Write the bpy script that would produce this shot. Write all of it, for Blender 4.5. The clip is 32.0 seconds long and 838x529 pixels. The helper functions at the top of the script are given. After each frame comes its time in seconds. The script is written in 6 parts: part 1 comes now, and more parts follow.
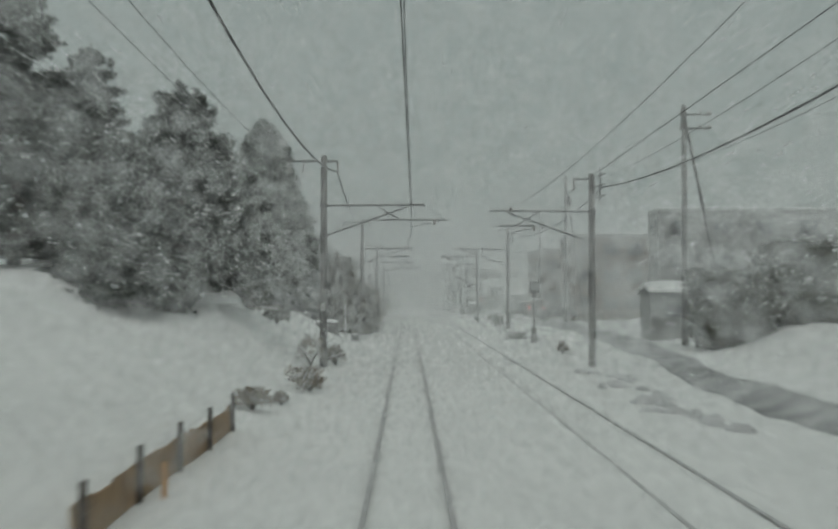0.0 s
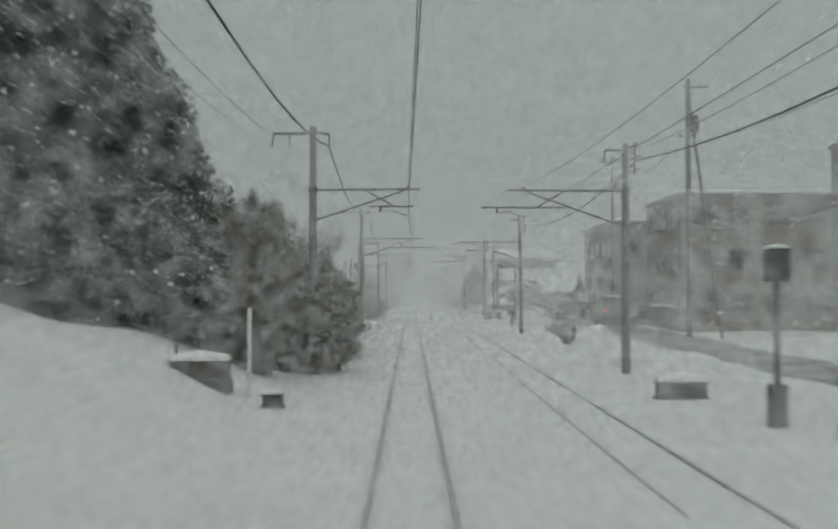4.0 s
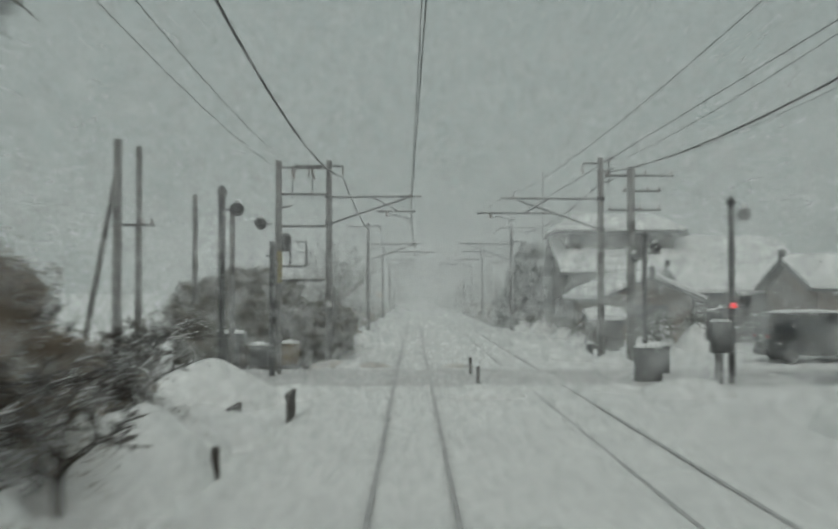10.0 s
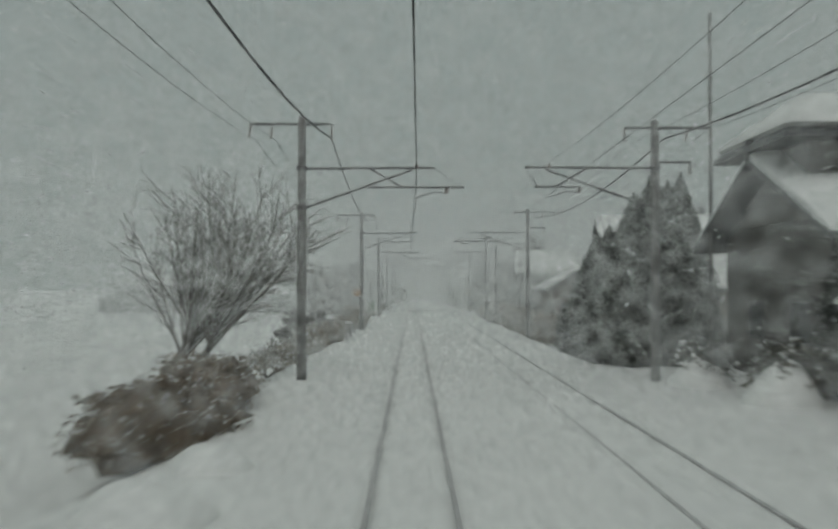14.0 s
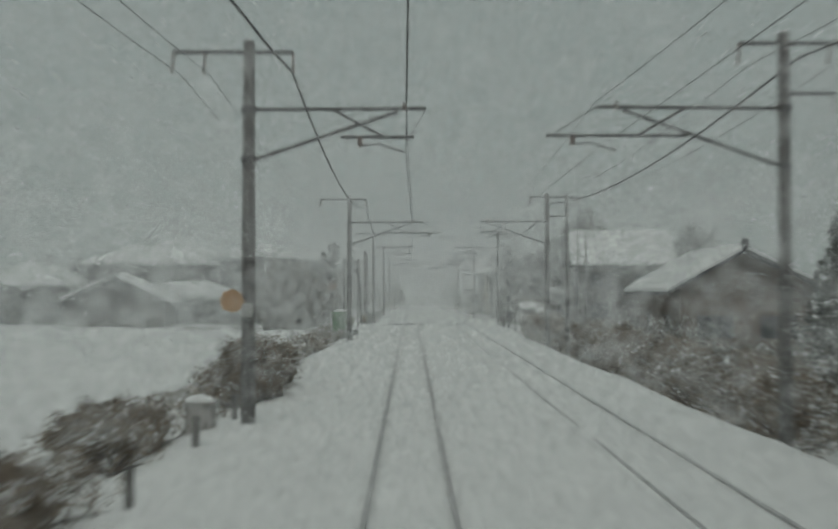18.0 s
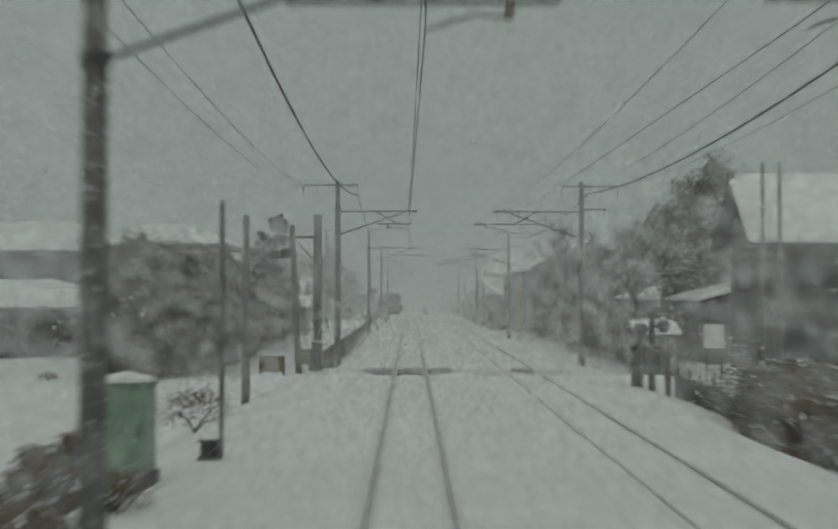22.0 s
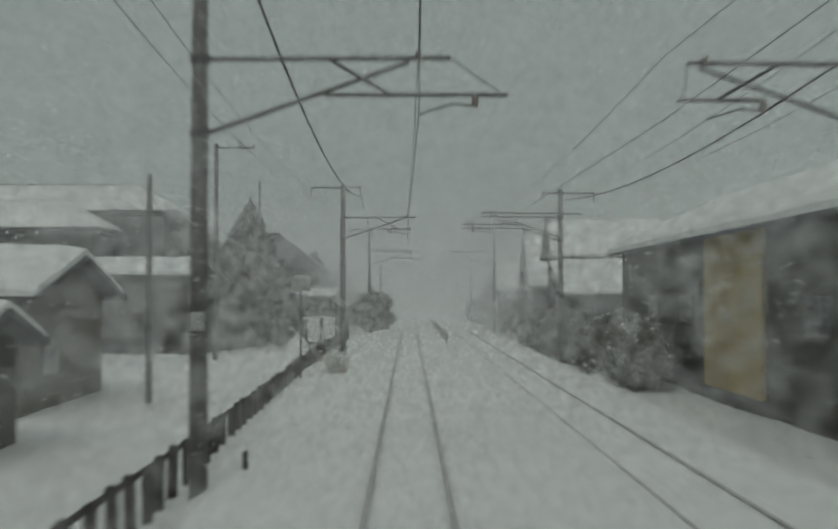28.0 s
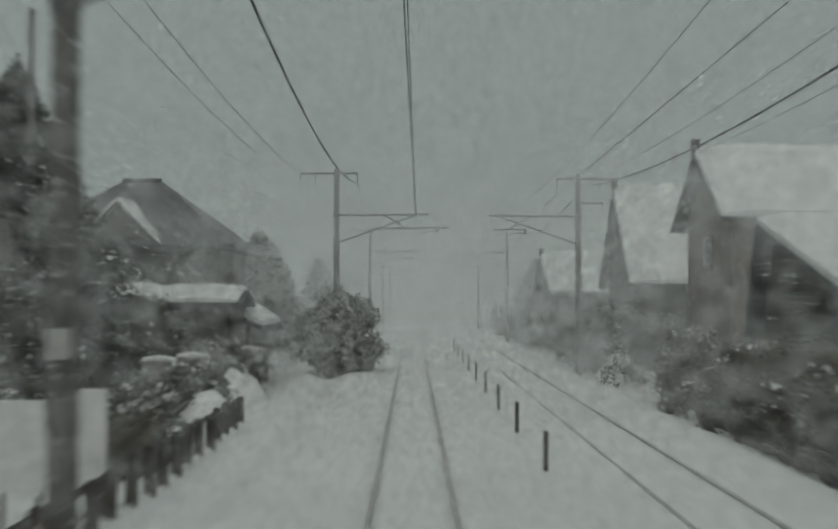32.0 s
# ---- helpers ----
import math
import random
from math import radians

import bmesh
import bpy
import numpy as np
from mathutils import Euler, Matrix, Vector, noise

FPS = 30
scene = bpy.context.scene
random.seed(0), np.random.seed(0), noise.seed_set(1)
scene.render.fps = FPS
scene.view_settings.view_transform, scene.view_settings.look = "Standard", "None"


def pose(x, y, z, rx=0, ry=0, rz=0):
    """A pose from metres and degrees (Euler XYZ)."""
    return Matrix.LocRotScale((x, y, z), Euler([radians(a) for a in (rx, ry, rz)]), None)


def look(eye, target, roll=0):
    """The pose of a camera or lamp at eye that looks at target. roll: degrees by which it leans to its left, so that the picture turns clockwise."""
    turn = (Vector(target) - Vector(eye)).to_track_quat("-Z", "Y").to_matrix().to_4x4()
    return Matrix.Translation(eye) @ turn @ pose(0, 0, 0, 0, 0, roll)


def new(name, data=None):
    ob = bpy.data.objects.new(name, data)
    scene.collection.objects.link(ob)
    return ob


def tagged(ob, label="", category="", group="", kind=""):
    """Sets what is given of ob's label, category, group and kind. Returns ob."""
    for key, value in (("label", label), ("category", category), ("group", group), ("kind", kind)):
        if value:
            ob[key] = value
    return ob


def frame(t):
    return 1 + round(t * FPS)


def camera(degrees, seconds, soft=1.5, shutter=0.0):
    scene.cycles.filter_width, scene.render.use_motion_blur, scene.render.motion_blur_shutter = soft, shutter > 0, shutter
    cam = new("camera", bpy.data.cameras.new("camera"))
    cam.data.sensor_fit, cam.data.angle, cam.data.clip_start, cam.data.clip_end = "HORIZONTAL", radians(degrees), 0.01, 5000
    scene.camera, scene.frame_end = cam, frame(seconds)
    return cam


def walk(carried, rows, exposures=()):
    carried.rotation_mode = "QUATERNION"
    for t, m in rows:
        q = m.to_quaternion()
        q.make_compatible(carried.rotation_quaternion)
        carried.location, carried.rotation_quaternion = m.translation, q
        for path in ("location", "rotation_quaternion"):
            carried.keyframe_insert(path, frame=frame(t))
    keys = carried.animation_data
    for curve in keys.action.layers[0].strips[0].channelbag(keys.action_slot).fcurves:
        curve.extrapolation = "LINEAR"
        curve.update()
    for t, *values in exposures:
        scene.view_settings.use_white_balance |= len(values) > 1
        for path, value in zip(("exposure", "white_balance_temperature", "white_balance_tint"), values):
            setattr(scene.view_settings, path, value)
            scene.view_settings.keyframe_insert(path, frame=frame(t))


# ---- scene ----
cam = camera(38.0, 32.0, soft=2.4, shutter=1.0)
EYE = 2.78
# seconds, metres along the line, pitch, yaw
PATH = [
    (0.0, -0.00, 1.51, -0.52),
    (0.5, 5.98, 1.41, -0.52),
    (1.0, 11.98, 1.40, -0.44),
    (1.5, 17.99, 1.40, -0.34),
    (2.0, 24.04, 1.41, -0.38),
    (2.5, 30.15, 1.43, -0.45),
    (3.0, 36.31, 1.35, -0.37),
    (3.5, 42.50, 1.33, -0.37),
    (4.0, 48.73, 1.32, -0.38),
    (4.5, 55.00, 1.30, -0.39),
    (5.0, 61.31, 1.29, -0.38),
    (5.5, 67.65, 1.29, -0.37),
    (6.0, 74.02, 1.33, -0.34),
    (6.5, 80.39, 1.31, -0.36),
    (7.0, 86.79, 1.45, -0.32),
    (7.5, 93.22, 1.53, -0.40),
    (8.0, 99.70, 1.50, -0.39),
    (8.5, 106.26, 1.47, -0.47),
    (9.0, 112.92, 1.46, -0.38),
    (9.5, 119.70, 1.42, -0.39),
    (10.0, 126.54, 1.35, -0.29),
    (10.5, 133.41, 1.19, -0.38),
    (11.0, 140.23, 1.37, -0.27),
    (11.5, 147.06, 1.59, -0.35),
    (12.0, 153.92, 1.35, -0.49),
    (12.5, 160.86, 1.38, -0.38),
    (13.0, 167.86, 1.32, -0.44),
    (13.5, 174.95, 1.15, -0.34),
    (14.0, 182.06, 1.16, -0.34),
    (14.5, 189.18, 1.24, -0.38),
    (15.0, 196.32, 1.32, -0.43),
    (15.5, 203.48, 1.39, -0.44),
    (16.0, 210.65, 1.38, -0.28),
    (16.5, 217.84, 1.36, -0.41),
    (17.0, 225.06, 1.27, -0.30),
    (17.5, 232.25, 1.22, -0.40),
    (18.0, 239.39, 1.19, -0.40),
    (18.5, 246.44, 1.19, -0.47),
    (19.0, 253.37, 1.22, -0.46),
    (19.5, 260.20, 1.21, -0.51),
    (20.0, 267.05, 1.24, -0.50),
    (20.5, 273.90, 1.30, -0.50),
    (21.0, 280.77, 1.43, -0.43),
    (21.5, 287.61, 1.49, -0.46),
    (22.0, 294.43, 1.42, -0.41),
    (22.5, 301.24, 1.35, -0.33),
    (23.0, 308.04, 1.20, -0.41),
    (23.5, 314.87, 1.13, -0.47),
    (24.0, 321.76, 1.13, -0.48),
    (24.5, 328.65, 1.17, -0.46),
    (25.0, 335.48, 1.25, -0.49),
    (25.5, 342.23, 1.22, -0.48),
    (26.0, 348.95, 1.27, -0.47),
    (26.5, 355.64, 1.35, -0.47),
    (27.0, 362.27, 1.42, -0.48),
    (27.5, 368.85, 1.47, -0.49),
    (28.0, 375.36, 1.43, -0.47),
    (28.5, 381.82, 1.42, -0.46),
    (29.0, 388.26, 1.42, -0.40),
    (29.5, 394.67, 1.48, -0.40),
    (30.0, 401.01, 1.50, -0.38),
    (30.5, 407.31, 1.51, -0.29),
    (31.0, 413.60, 1.53, -0.22),
    (31.5, 419.91, 1.63, -0.18),
    (32.0, 426.26, 1.65, -0.28),
]
EXPOSURES = [(0, -0.06), (2, -0.01), (4, 0.08), (6, 0.15), (8, 0.19), (10, 0.07), (12, -0.11), (16, -0.15), (20, -0.24), (23, -0.24), (25, -0.19), (28, -0.22), (32, -0.22)]
walk(cam, [(t, pose(0, y, EYE, 90 + p, 0, r)) for t, y, p, r in PATH], EXPOSURES)

# ---- light: an even overcast sky in snowfall ----
world = bpy.data.worlds.new("world")
scene.world = world
world.use_nodes = True
wn, wl = world.node_tree.nodes, world.node_tree.links
sky = wn.new("ShaderNodeTexSky")
sky.sky_type, sky.sun_disc = "NISHITA", False
sky.sun_elevation, sky.sun_rotation = radians(48), radians(160)
sky.dust_density, sky.air_density = 6.0, 1.0
grey = wn.new("ShaderNodeHueSaturation")
grey.inputs["Saturation"].default_value = 0.12
veil = wn.new("ShaderNodeMixRGB")
veil.inputs[0].default_value = 0.72
veil.inputs[2].default_value = (3.78, 4.6, 4.32, 1)
wl.new(sky.outputs[0], grey.inputs["Color"])
wl.new(grey.outputs[0], veil.inputs[1])
wl.new(veil.outputs[0], wn["Background"].inputs[0])
wn["Background"].inputs[1].default_value = 0.075
sun = new("sun", bpy.data.lights.new("sun", "SUN"))
sun.data.energy, sun.data.angle, sun.data.color = 0.5, radians(40), (1.0, 0.98, 0.95)
sun.matrix_world = look((0, 0, 60), (0 + 14, 40, 0))

# ---- materials ----


def material(name, color, rough=0.8, metal=0.0, second=None, scale=3.0, bump=0.0, fine=40.0, detail=6.0, lo=0.35, hi=0.65, island=0.0):
    """A surface that wavers between two colours, with fine grain and relief. island: how much loose pieces differ."""
    m = bpy.data.materials.new(name)
    m.use_nodes = True
    n, l = m.node_tree.nodes, m.node_tree.links
    b = n["Principled BSDF"]
    b.inputs["Roughness"].default_value, b.inputs["Metallic"].default_value = rough, metal
    co = n.new("ShaderNodeTexCoord")
    big = n.new("ShaderNodeTexNoise")
    big.inputs["Scale"].default_value, big.inputs["Detail"].default_value = scale, detail
    l.new(co.outputs["Object"], big.inputs["Vector"])
    ramp = n.new("ShaderNodeMapRange")
    ramp.inputs[1].default_value, ramp.inputs[2].default_value = lo, hi
    l.new(big.outputs["Fac"], ramp.inputs[0])
    mix = n.new("ShaderNodeMixRGB")
    mix.inputs[1].default_value = (*color, 1)
    mix.inputs[2].default_value = (*(second or [c * 0.7 for c in color]), 1)
    l.new(ramp.outputs[0], mix.inputs[0])
    grain = n.new("ShaderNodeTexNoise")
    grain.inputs["Scale"].default_value, grain.inputs["Detail"].default_value = fine, 4
    l.new(co.outputs["Object"], grain.inputs["Vector"])
    val = n.new("ShaderNodeHueSaturation")
    gr = n.new("ShaderNodeMapRange")
    gr.inputs[3].default_value, gr.inputs[4].default_value = 0.82, 1.18
    l.new(grain.outputs["Fac"], gr.inputs[0])
    l.new(mix.outputs[0], val.inputs["Color"])
    if island:
        geo = n.new("ShaderNodeNewGeometry")
        ir = n.new("ShaderNodeMapRange")
        ir.inputs[3].default_value, ir.inputs[4].default_value = 1 - island, 1 + island
        l.new(geo.outputs["Random Per Island"], ir.inputs[0])
        mul = n.new("ShaderNodeMath")
        mul.operation = "MULTIPLY"
        l.new(gr.outputs[0], mul.inputs[0])
        l.new(ir.outputs[0], mul.inputs[1])
        l.new(mul.outputs[0], val.inputs["Value"])
    else:
        l.new(gr.outputs[0], val.inputs["Value"])
    l.new(val.outputs[0], b.inputs["Base Color"])
    if bump:
        bp = n.new("ShaderNodeBump")
        bp.inputs["Strength"].default_value, bp.inputs["Distance"].default_value = bump, 0.02
        l.new(grain.outputs["Fac"], bp.inputs["Height"])
        l.new(bp.outputs[0], b.inputs["Normal"])
    return m


def leaf_material(name, color, second, white=0.1, snow=(0.72, 0.75, 0.76)):
    """Leaves that differ one by one; a share of them carries snow."""
    m = bpy.data.materials.new(name)
    m.use_nodes = True
    n, l = m.node_tree.nodes, m.node_tree.links
    b = n["Principled BSDF"]
    b.inputs["Roughness"].default_value = 0.75
    geo = n.new("ShaderNodeNewGeometry")
    ramp = n.new("ShaderNodeValToRGB")
    ramp.color_ramp.interpolation = "CONSTANT"
    stops = ((0.0, color), (0.3, second), (0.55, [c * 0.65 for c in color]), (0.8, [c * 1.35 for c in second]), (1 - white, snow))
    while len(ramp.color_ramp.elements) < len(stops):
        ramp.color_ramp.elements.new(0.5)
    for e, (p, c) in zip(ramp.color_ramp.elements, stops):
        e.position, e.color = p, (*c, 1)
    l.new(geo.outputs["Random Per Island"], ramp.inputs[0])
    l.new(ramp.outputs[0], b.inputs["Base Color"])
    return m


SNOW = material("snow", (0.81, 0.82, 0.80), 0.75, second=(0.74, 0.75, 0.735), scale=0.35, bump=0.12, fine=9.0, lo=0.3, hi=0.75)
TRODDEN = material("trodden_snow", (0.62, 0.63, 0.63), 0.7, second=(0.42, 0.42, 0.42), scale=0.9, bump=0.5, fine=7.0)
DIRTYSNOW = material("dirty_snow", (0.60, 0.585, 0.55), 0.8, second=(0.38, 0.35, 0.31), scale=2.2, bump=0.5, fine=8.0, lo=0.4, hi=0.7)
SLUSH = material("slush", (0.50, 0.495, 0.48), 0.55, second=(0.66, 0.66, 0.65), scale=0.8, bump=0.5, fine=5.0)
WETROAD = material("wet_asphalt", (0.15, 0.15, 0.15), 0.45, second=(0.46, 0.46, 0.455), scale=0.55, bump=0.4, fine=12.0)
CONCRETE = material("concrete", (0.17, 0.165, 0.155), 0.9, second=(0.10, 0.098, 0.095), scale=1.6, bump=0.3, fine=30.0)
POLE = material("snow_flecked_concrete", (0.135, 0.13, 0.125), 0.9, second=(0.42, 0.43, 0.43), scale=9.0, bump=0.3, fine=30.0, detail=3.0, lo=0.6, hi=0.68)
CONCRETE_LIGHT = material("pale_concrete", (0.38, 0.37, 0.35), 0.9, second=(0.28, 0.27, 0.26), scale=1.2, bump=0.3, fine=25.0)
STEEL = material("weathered_steel", (0.12, 0.12, 0.125), 0.6, 0.4, second=(0.08, 0.075, 0.07), scale=3.0, fine=50.0)
RAIL = material("rail_steel", (0.40, 0.395, 0.39), 0.55, 0.1, second=(0.62, 0.63, 0.63), scale=2.2, fine=60.0, lo=0.45, hi=0.7)
WIRE = material("dark_wire", (0.045, 0.045, 0.048), 0.6, 0.3)
PORCELAIN = material("insulator", (0.22, 0.17, 0.15), 0.3)
BLACK = material("black_metal", (0.03, 0.03, 0.032), 0.5, second=(0.045, 0.045, 0.045))
YELLOW = material("faded_yellow_paint", (0.30, 0.24, 0.09), 0.6, second=(0.20, 0.17, 0.08), scale=4.0)
ORANGE = material("orange_paint", (0.40, 0.22, 0.08), 0.6, second=(0.40, 0.20, 0.06))
DULLORANGE = material("dirty_orange_paint", (0.20, 0.105, 0.045), 0.7, second=(0.15, 0.085, 0.04), scale=5.0)
WHITE = material("white_paint", (0.70, 0.70, 0.68), 0.6, second=(0.6, 0.6, 0.58))
SIGNPAINT = material("dulled_sign_paint", (0.40, 0.40, 0.38), 0.6, second=(0.33, 0.33, 0.31))
GREEN = material("green_paint", (0.19, 0.29, 0.19), 0.55, second=(0.15, 0.23, 0.16))
RED = material("red_paint", (0.45, 0.04, 0.04), 0.5)
WOOD = material("weathered_board", (0.30, 0.20, 0.11), 0.85, second=(0.20, 0.13, 0.075), scale=2.0, bump=0.3, fine=30.0)
STRAW = material("dry_straw", (0.60, 0.57, 0.51), 0.9, second=(0.50, 0.47, 0.41), scale=6.0)
OLDWOOD = material("dark_sleeper_wood", (0.075, 0.065, 0.055), 0.9, second=(0.045, 0.04, 0.036), scale=3.0, bump=0.4, fine=25.0)
BARK = material("bark", (0.075, 0.062, 0.05), 0.95, second=(0.045, 0.038, 0.032), scale=4.0, bump=0.5, fine=25.0)
PINE = leaf_material("pine_needles", (0.019, 0.028, 0.021), (0.028, 0.036, 0.025), 0.02)
CYPRESS = leaf_material("cypress_leaves", (0.021, 0.030, 0.021), (0.031, 0.039, 0.026), 0.025)
HEDGE = leaf_material("evergreen_leaves", (0.055, 0.062, 0.043), (0.085, 0.078, 0.057), 0.06, (0.5, 0.52, 0.52))
OVERGROWN = leaf_material("brownish_hedge_leaves", (0.113, 0.104, 0.080), (0.146, 0.129, 0.100), 0.03, (0.42, 0.43, 0.43))
DARKHEDGE = leaf_material("dark_evergreen_leaves", (0.034, 0.040, 0.029), (0.050, 0.052, 0.038), 0.03, (0.5, 0.52, 0.52))
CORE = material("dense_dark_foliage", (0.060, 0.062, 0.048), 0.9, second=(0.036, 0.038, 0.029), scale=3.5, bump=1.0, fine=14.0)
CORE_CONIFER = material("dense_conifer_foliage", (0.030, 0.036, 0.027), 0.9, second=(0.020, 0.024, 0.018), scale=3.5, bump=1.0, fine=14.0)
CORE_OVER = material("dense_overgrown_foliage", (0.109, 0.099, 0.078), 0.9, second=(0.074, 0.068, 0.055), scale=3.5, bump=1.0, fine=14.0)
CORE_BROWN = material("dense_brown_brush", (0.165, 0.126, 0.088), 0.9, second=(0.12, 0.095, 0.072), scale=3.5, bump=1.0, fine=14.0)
BRUSH = leaf_material("brown_brush", (0.205, 0.158, 0.11), (0.155, 0.122, 0.09), 0.16, (0.6, 0.62, 0.62))
TWIGS = leaf_material("bare_twigs", (0.10, 0.085, 0.07), (0.075, 0.065, 0.055), 0.18)
FLAKES = bpy.data.materials.new("snowflakes")
FLAKES.use_nodes = True
_n, _l = FLAKES.node_tree.nodes, FLAKES.node_tree.links
_d, _t, _m = _n.new("ShaderNodeBsdfDiffuse"), _n.new("ShaderNodeBsdfTranslucent"), _n.new("ShaderNodeMixShader")
_d.inputs[0].default_value = _t.inputs[0].default_value = (0.93, 0.94, 0.94, 1)
_l.new(_d.outputs[0], _m.inputs[1]), _l.new(_t.outputs[0], _m.inputs[2])
_l.new(_m.outputs[0], _n["Material Output"].inputs[0])
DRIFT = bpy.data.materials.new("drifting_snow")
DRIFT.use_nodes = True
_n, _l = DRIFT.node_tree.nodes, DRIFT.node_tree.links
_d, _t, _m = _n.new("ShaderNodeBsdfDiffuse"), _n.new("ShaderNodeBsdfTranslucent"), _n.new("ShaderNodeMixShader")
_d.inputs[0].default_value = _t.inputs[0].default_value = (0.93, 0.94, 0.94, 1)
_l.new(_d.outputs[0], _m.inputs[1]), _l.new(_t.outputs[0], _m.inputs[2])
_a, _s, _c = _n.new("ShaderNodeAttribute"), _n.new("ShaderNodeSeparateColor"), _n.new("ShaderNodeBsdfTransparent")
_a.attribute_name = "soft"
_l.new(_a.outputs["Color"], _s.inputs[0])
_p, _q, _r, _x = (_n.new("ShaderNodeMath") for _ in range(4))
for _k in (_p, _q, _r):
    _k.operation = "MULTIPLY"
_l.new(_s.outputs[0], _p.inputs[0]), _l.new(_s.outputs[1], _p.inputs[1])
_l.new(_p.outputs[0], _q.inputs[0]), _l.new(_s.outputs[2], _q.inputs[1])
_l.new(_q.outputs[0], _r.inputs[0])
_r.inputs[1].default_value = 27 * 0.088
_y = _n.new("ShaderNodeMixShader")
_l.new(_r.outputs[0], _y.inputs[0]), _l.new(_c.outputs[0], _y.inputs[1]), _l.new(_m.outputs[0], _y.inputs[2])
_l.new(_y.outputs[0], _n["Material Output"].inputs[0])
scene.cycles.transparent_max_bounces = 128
WETPLANK = material("wet_planks_under_slush", (0.15, 0.15, 0.145), 0.6, second=(0.5, 0.51, 0.51), scale=1.6, bump=0.4, fine=14.0, lo=0.42, hi=0.72)
GLASS = bpy.data.materials.new("window_glass")
GLASS.use_nodes = True
GLASS.node_tree.nodes["Principled BSDF"].inputs["Base Color"].default_value = (0.035, 0.04, 0.045, 1)
GLASS.node_tree.nodes["Principled BSDF"].inputs["Roughness"].default_value = 0.08
WALL_GREY = material("grey_wall", (0.20, 0.20, 0.195), 0.85, second=(0.15, 0.15, 0.148), scale=0.8)
WALL_BROWN = material("brown_wall", (0.20, 0.155, 0.125), 0.85, second=(0.15, 0.118, 0.095), scale=0.9)
WALL_DARK = material("dark_timber_wall", (0.075, 0.066, 0.058), 0.85, second=(0.05, 0.045, 0.04), scale=1.2)
WALL_CREAM = material("cream_wall", (0.20, 0.178, 0.15), 0.85, second=(0.15, 0.135, 0.115), scale=0.9)
WALL_YELLOW = material("ochre_wall", (0.40, 0.30, 0.13), 0.8, second=(0.32, 0.24, 0.11), scale=0.8)
TILE = material("dark_roof_tile", (0.06, 0.062, 0.065), 0.6, second=(0.04, 0.04, 0.043), scale=2.0)

# ---- mesh helpers ----


def obj(name, mesh, mat, parent=None, label=""):
    ob = new(name, mesh)
    if mat and not mesh.materials:
        mesh.materials.append(mat)
    if parent is not None:
        ob.parent = parent
    if label:
        ob["label"] = label
    return ob


def part(name, bm, mat, parent=None, label="", smooth=False):
    mesh = bpy.data.meshes.new(name)
    bm.to_mesh(mesh)
    bm.free()
    if smooth:
        for p in mesh.polygons:
            p.use_smooth = True
    return obj(name, mesh, mat, parent, label)


def thing(name, x, y, z, label, category, group="", rz=0.0):
    e = new(name)
    e.empty_display_size = 0.2
    e.matrix_basis = pose(x, y, z, 0, 0, rz)
    return tagged(e, label, category, group)


def add_box(bm, x0, x1, y0, y1, z0, z1, bevel=0.0, m=None):
    vs = [bm.verts.new(v) for v in ((x0, y0, z0), (x1, y0, z0), (x1, y1, z0), (x0, y1, z0), (x0, y0, z1), (x1, y0, z1), (x1, y1, z1), (x0, y1, z1))]
    fs = [bm.faces.new([vs[i] for i in q]) for q in ((3, 2, 1, 0), (4, 5, 6, 7), (0, 1, 5, 4), (1, 2, 6, 5), (2, 3, 7, 6), (3, 0, 4, 7))]
    if bevel:
        r = bmesh.ops.bevel(bm, geom=list({e for f in fs for e in f.edges}), offset=bevel, segments=1, affect="EDGES", profile=0.5)
        vs = list({v for f in r["faces"] for v in f.verts} | {v for v in vs if v.is_valid})
    if m is not None:
        bmesh.ops.transform(bm, matrix=m, verts=[v for v in vs if v.is_valid])
    return bm


def box(x0, x1, y0, y1, z0, z1, bevel=0.0):
    return add_box(bmesh.new(), x0, x1, y0, y1, z0, z1, bevel)


def add_tube(bm, pts, r, sides=6, caps=True):
    """A tube along points; r is a number or one for each point."""
    pts = [Vector(p) for p in pts]
    rings = []
    for i, p in enumerate(pts):
        d = (pts[min(i + 1, len(pts) - 1)] - pts[max(i - 1, 0)]).normalized()
        a = d.cross(Vector((0, 0, 1)) if abs(d.z) < 0.9 else Vector((1, 0, 0))).normalized()
        b = d.cross(a)
        rr = r[i] if isinstance(r, (list, tuple)) else r
        rings.append([bm.verts.new(p + rr * (math.cos(k * math.tau / sides) * a + math.sin(k * math.tau / sides) * b)) for k in range(sides)])
    for q, w in zip(rings, rings[1:]):
        for k in range(sides):
            bm.faces.new((q[k], q[(k + 1) % sides], w[(k + 1) % sides], w[k]))
    if caps:
        bm.faces.new(rings[0][::-1])
        bm.faces.new(rings[-1])
    return bm


def tube(pts, r, sides=6):
    return add_tube(bmesh.new(), pts, r, sides)


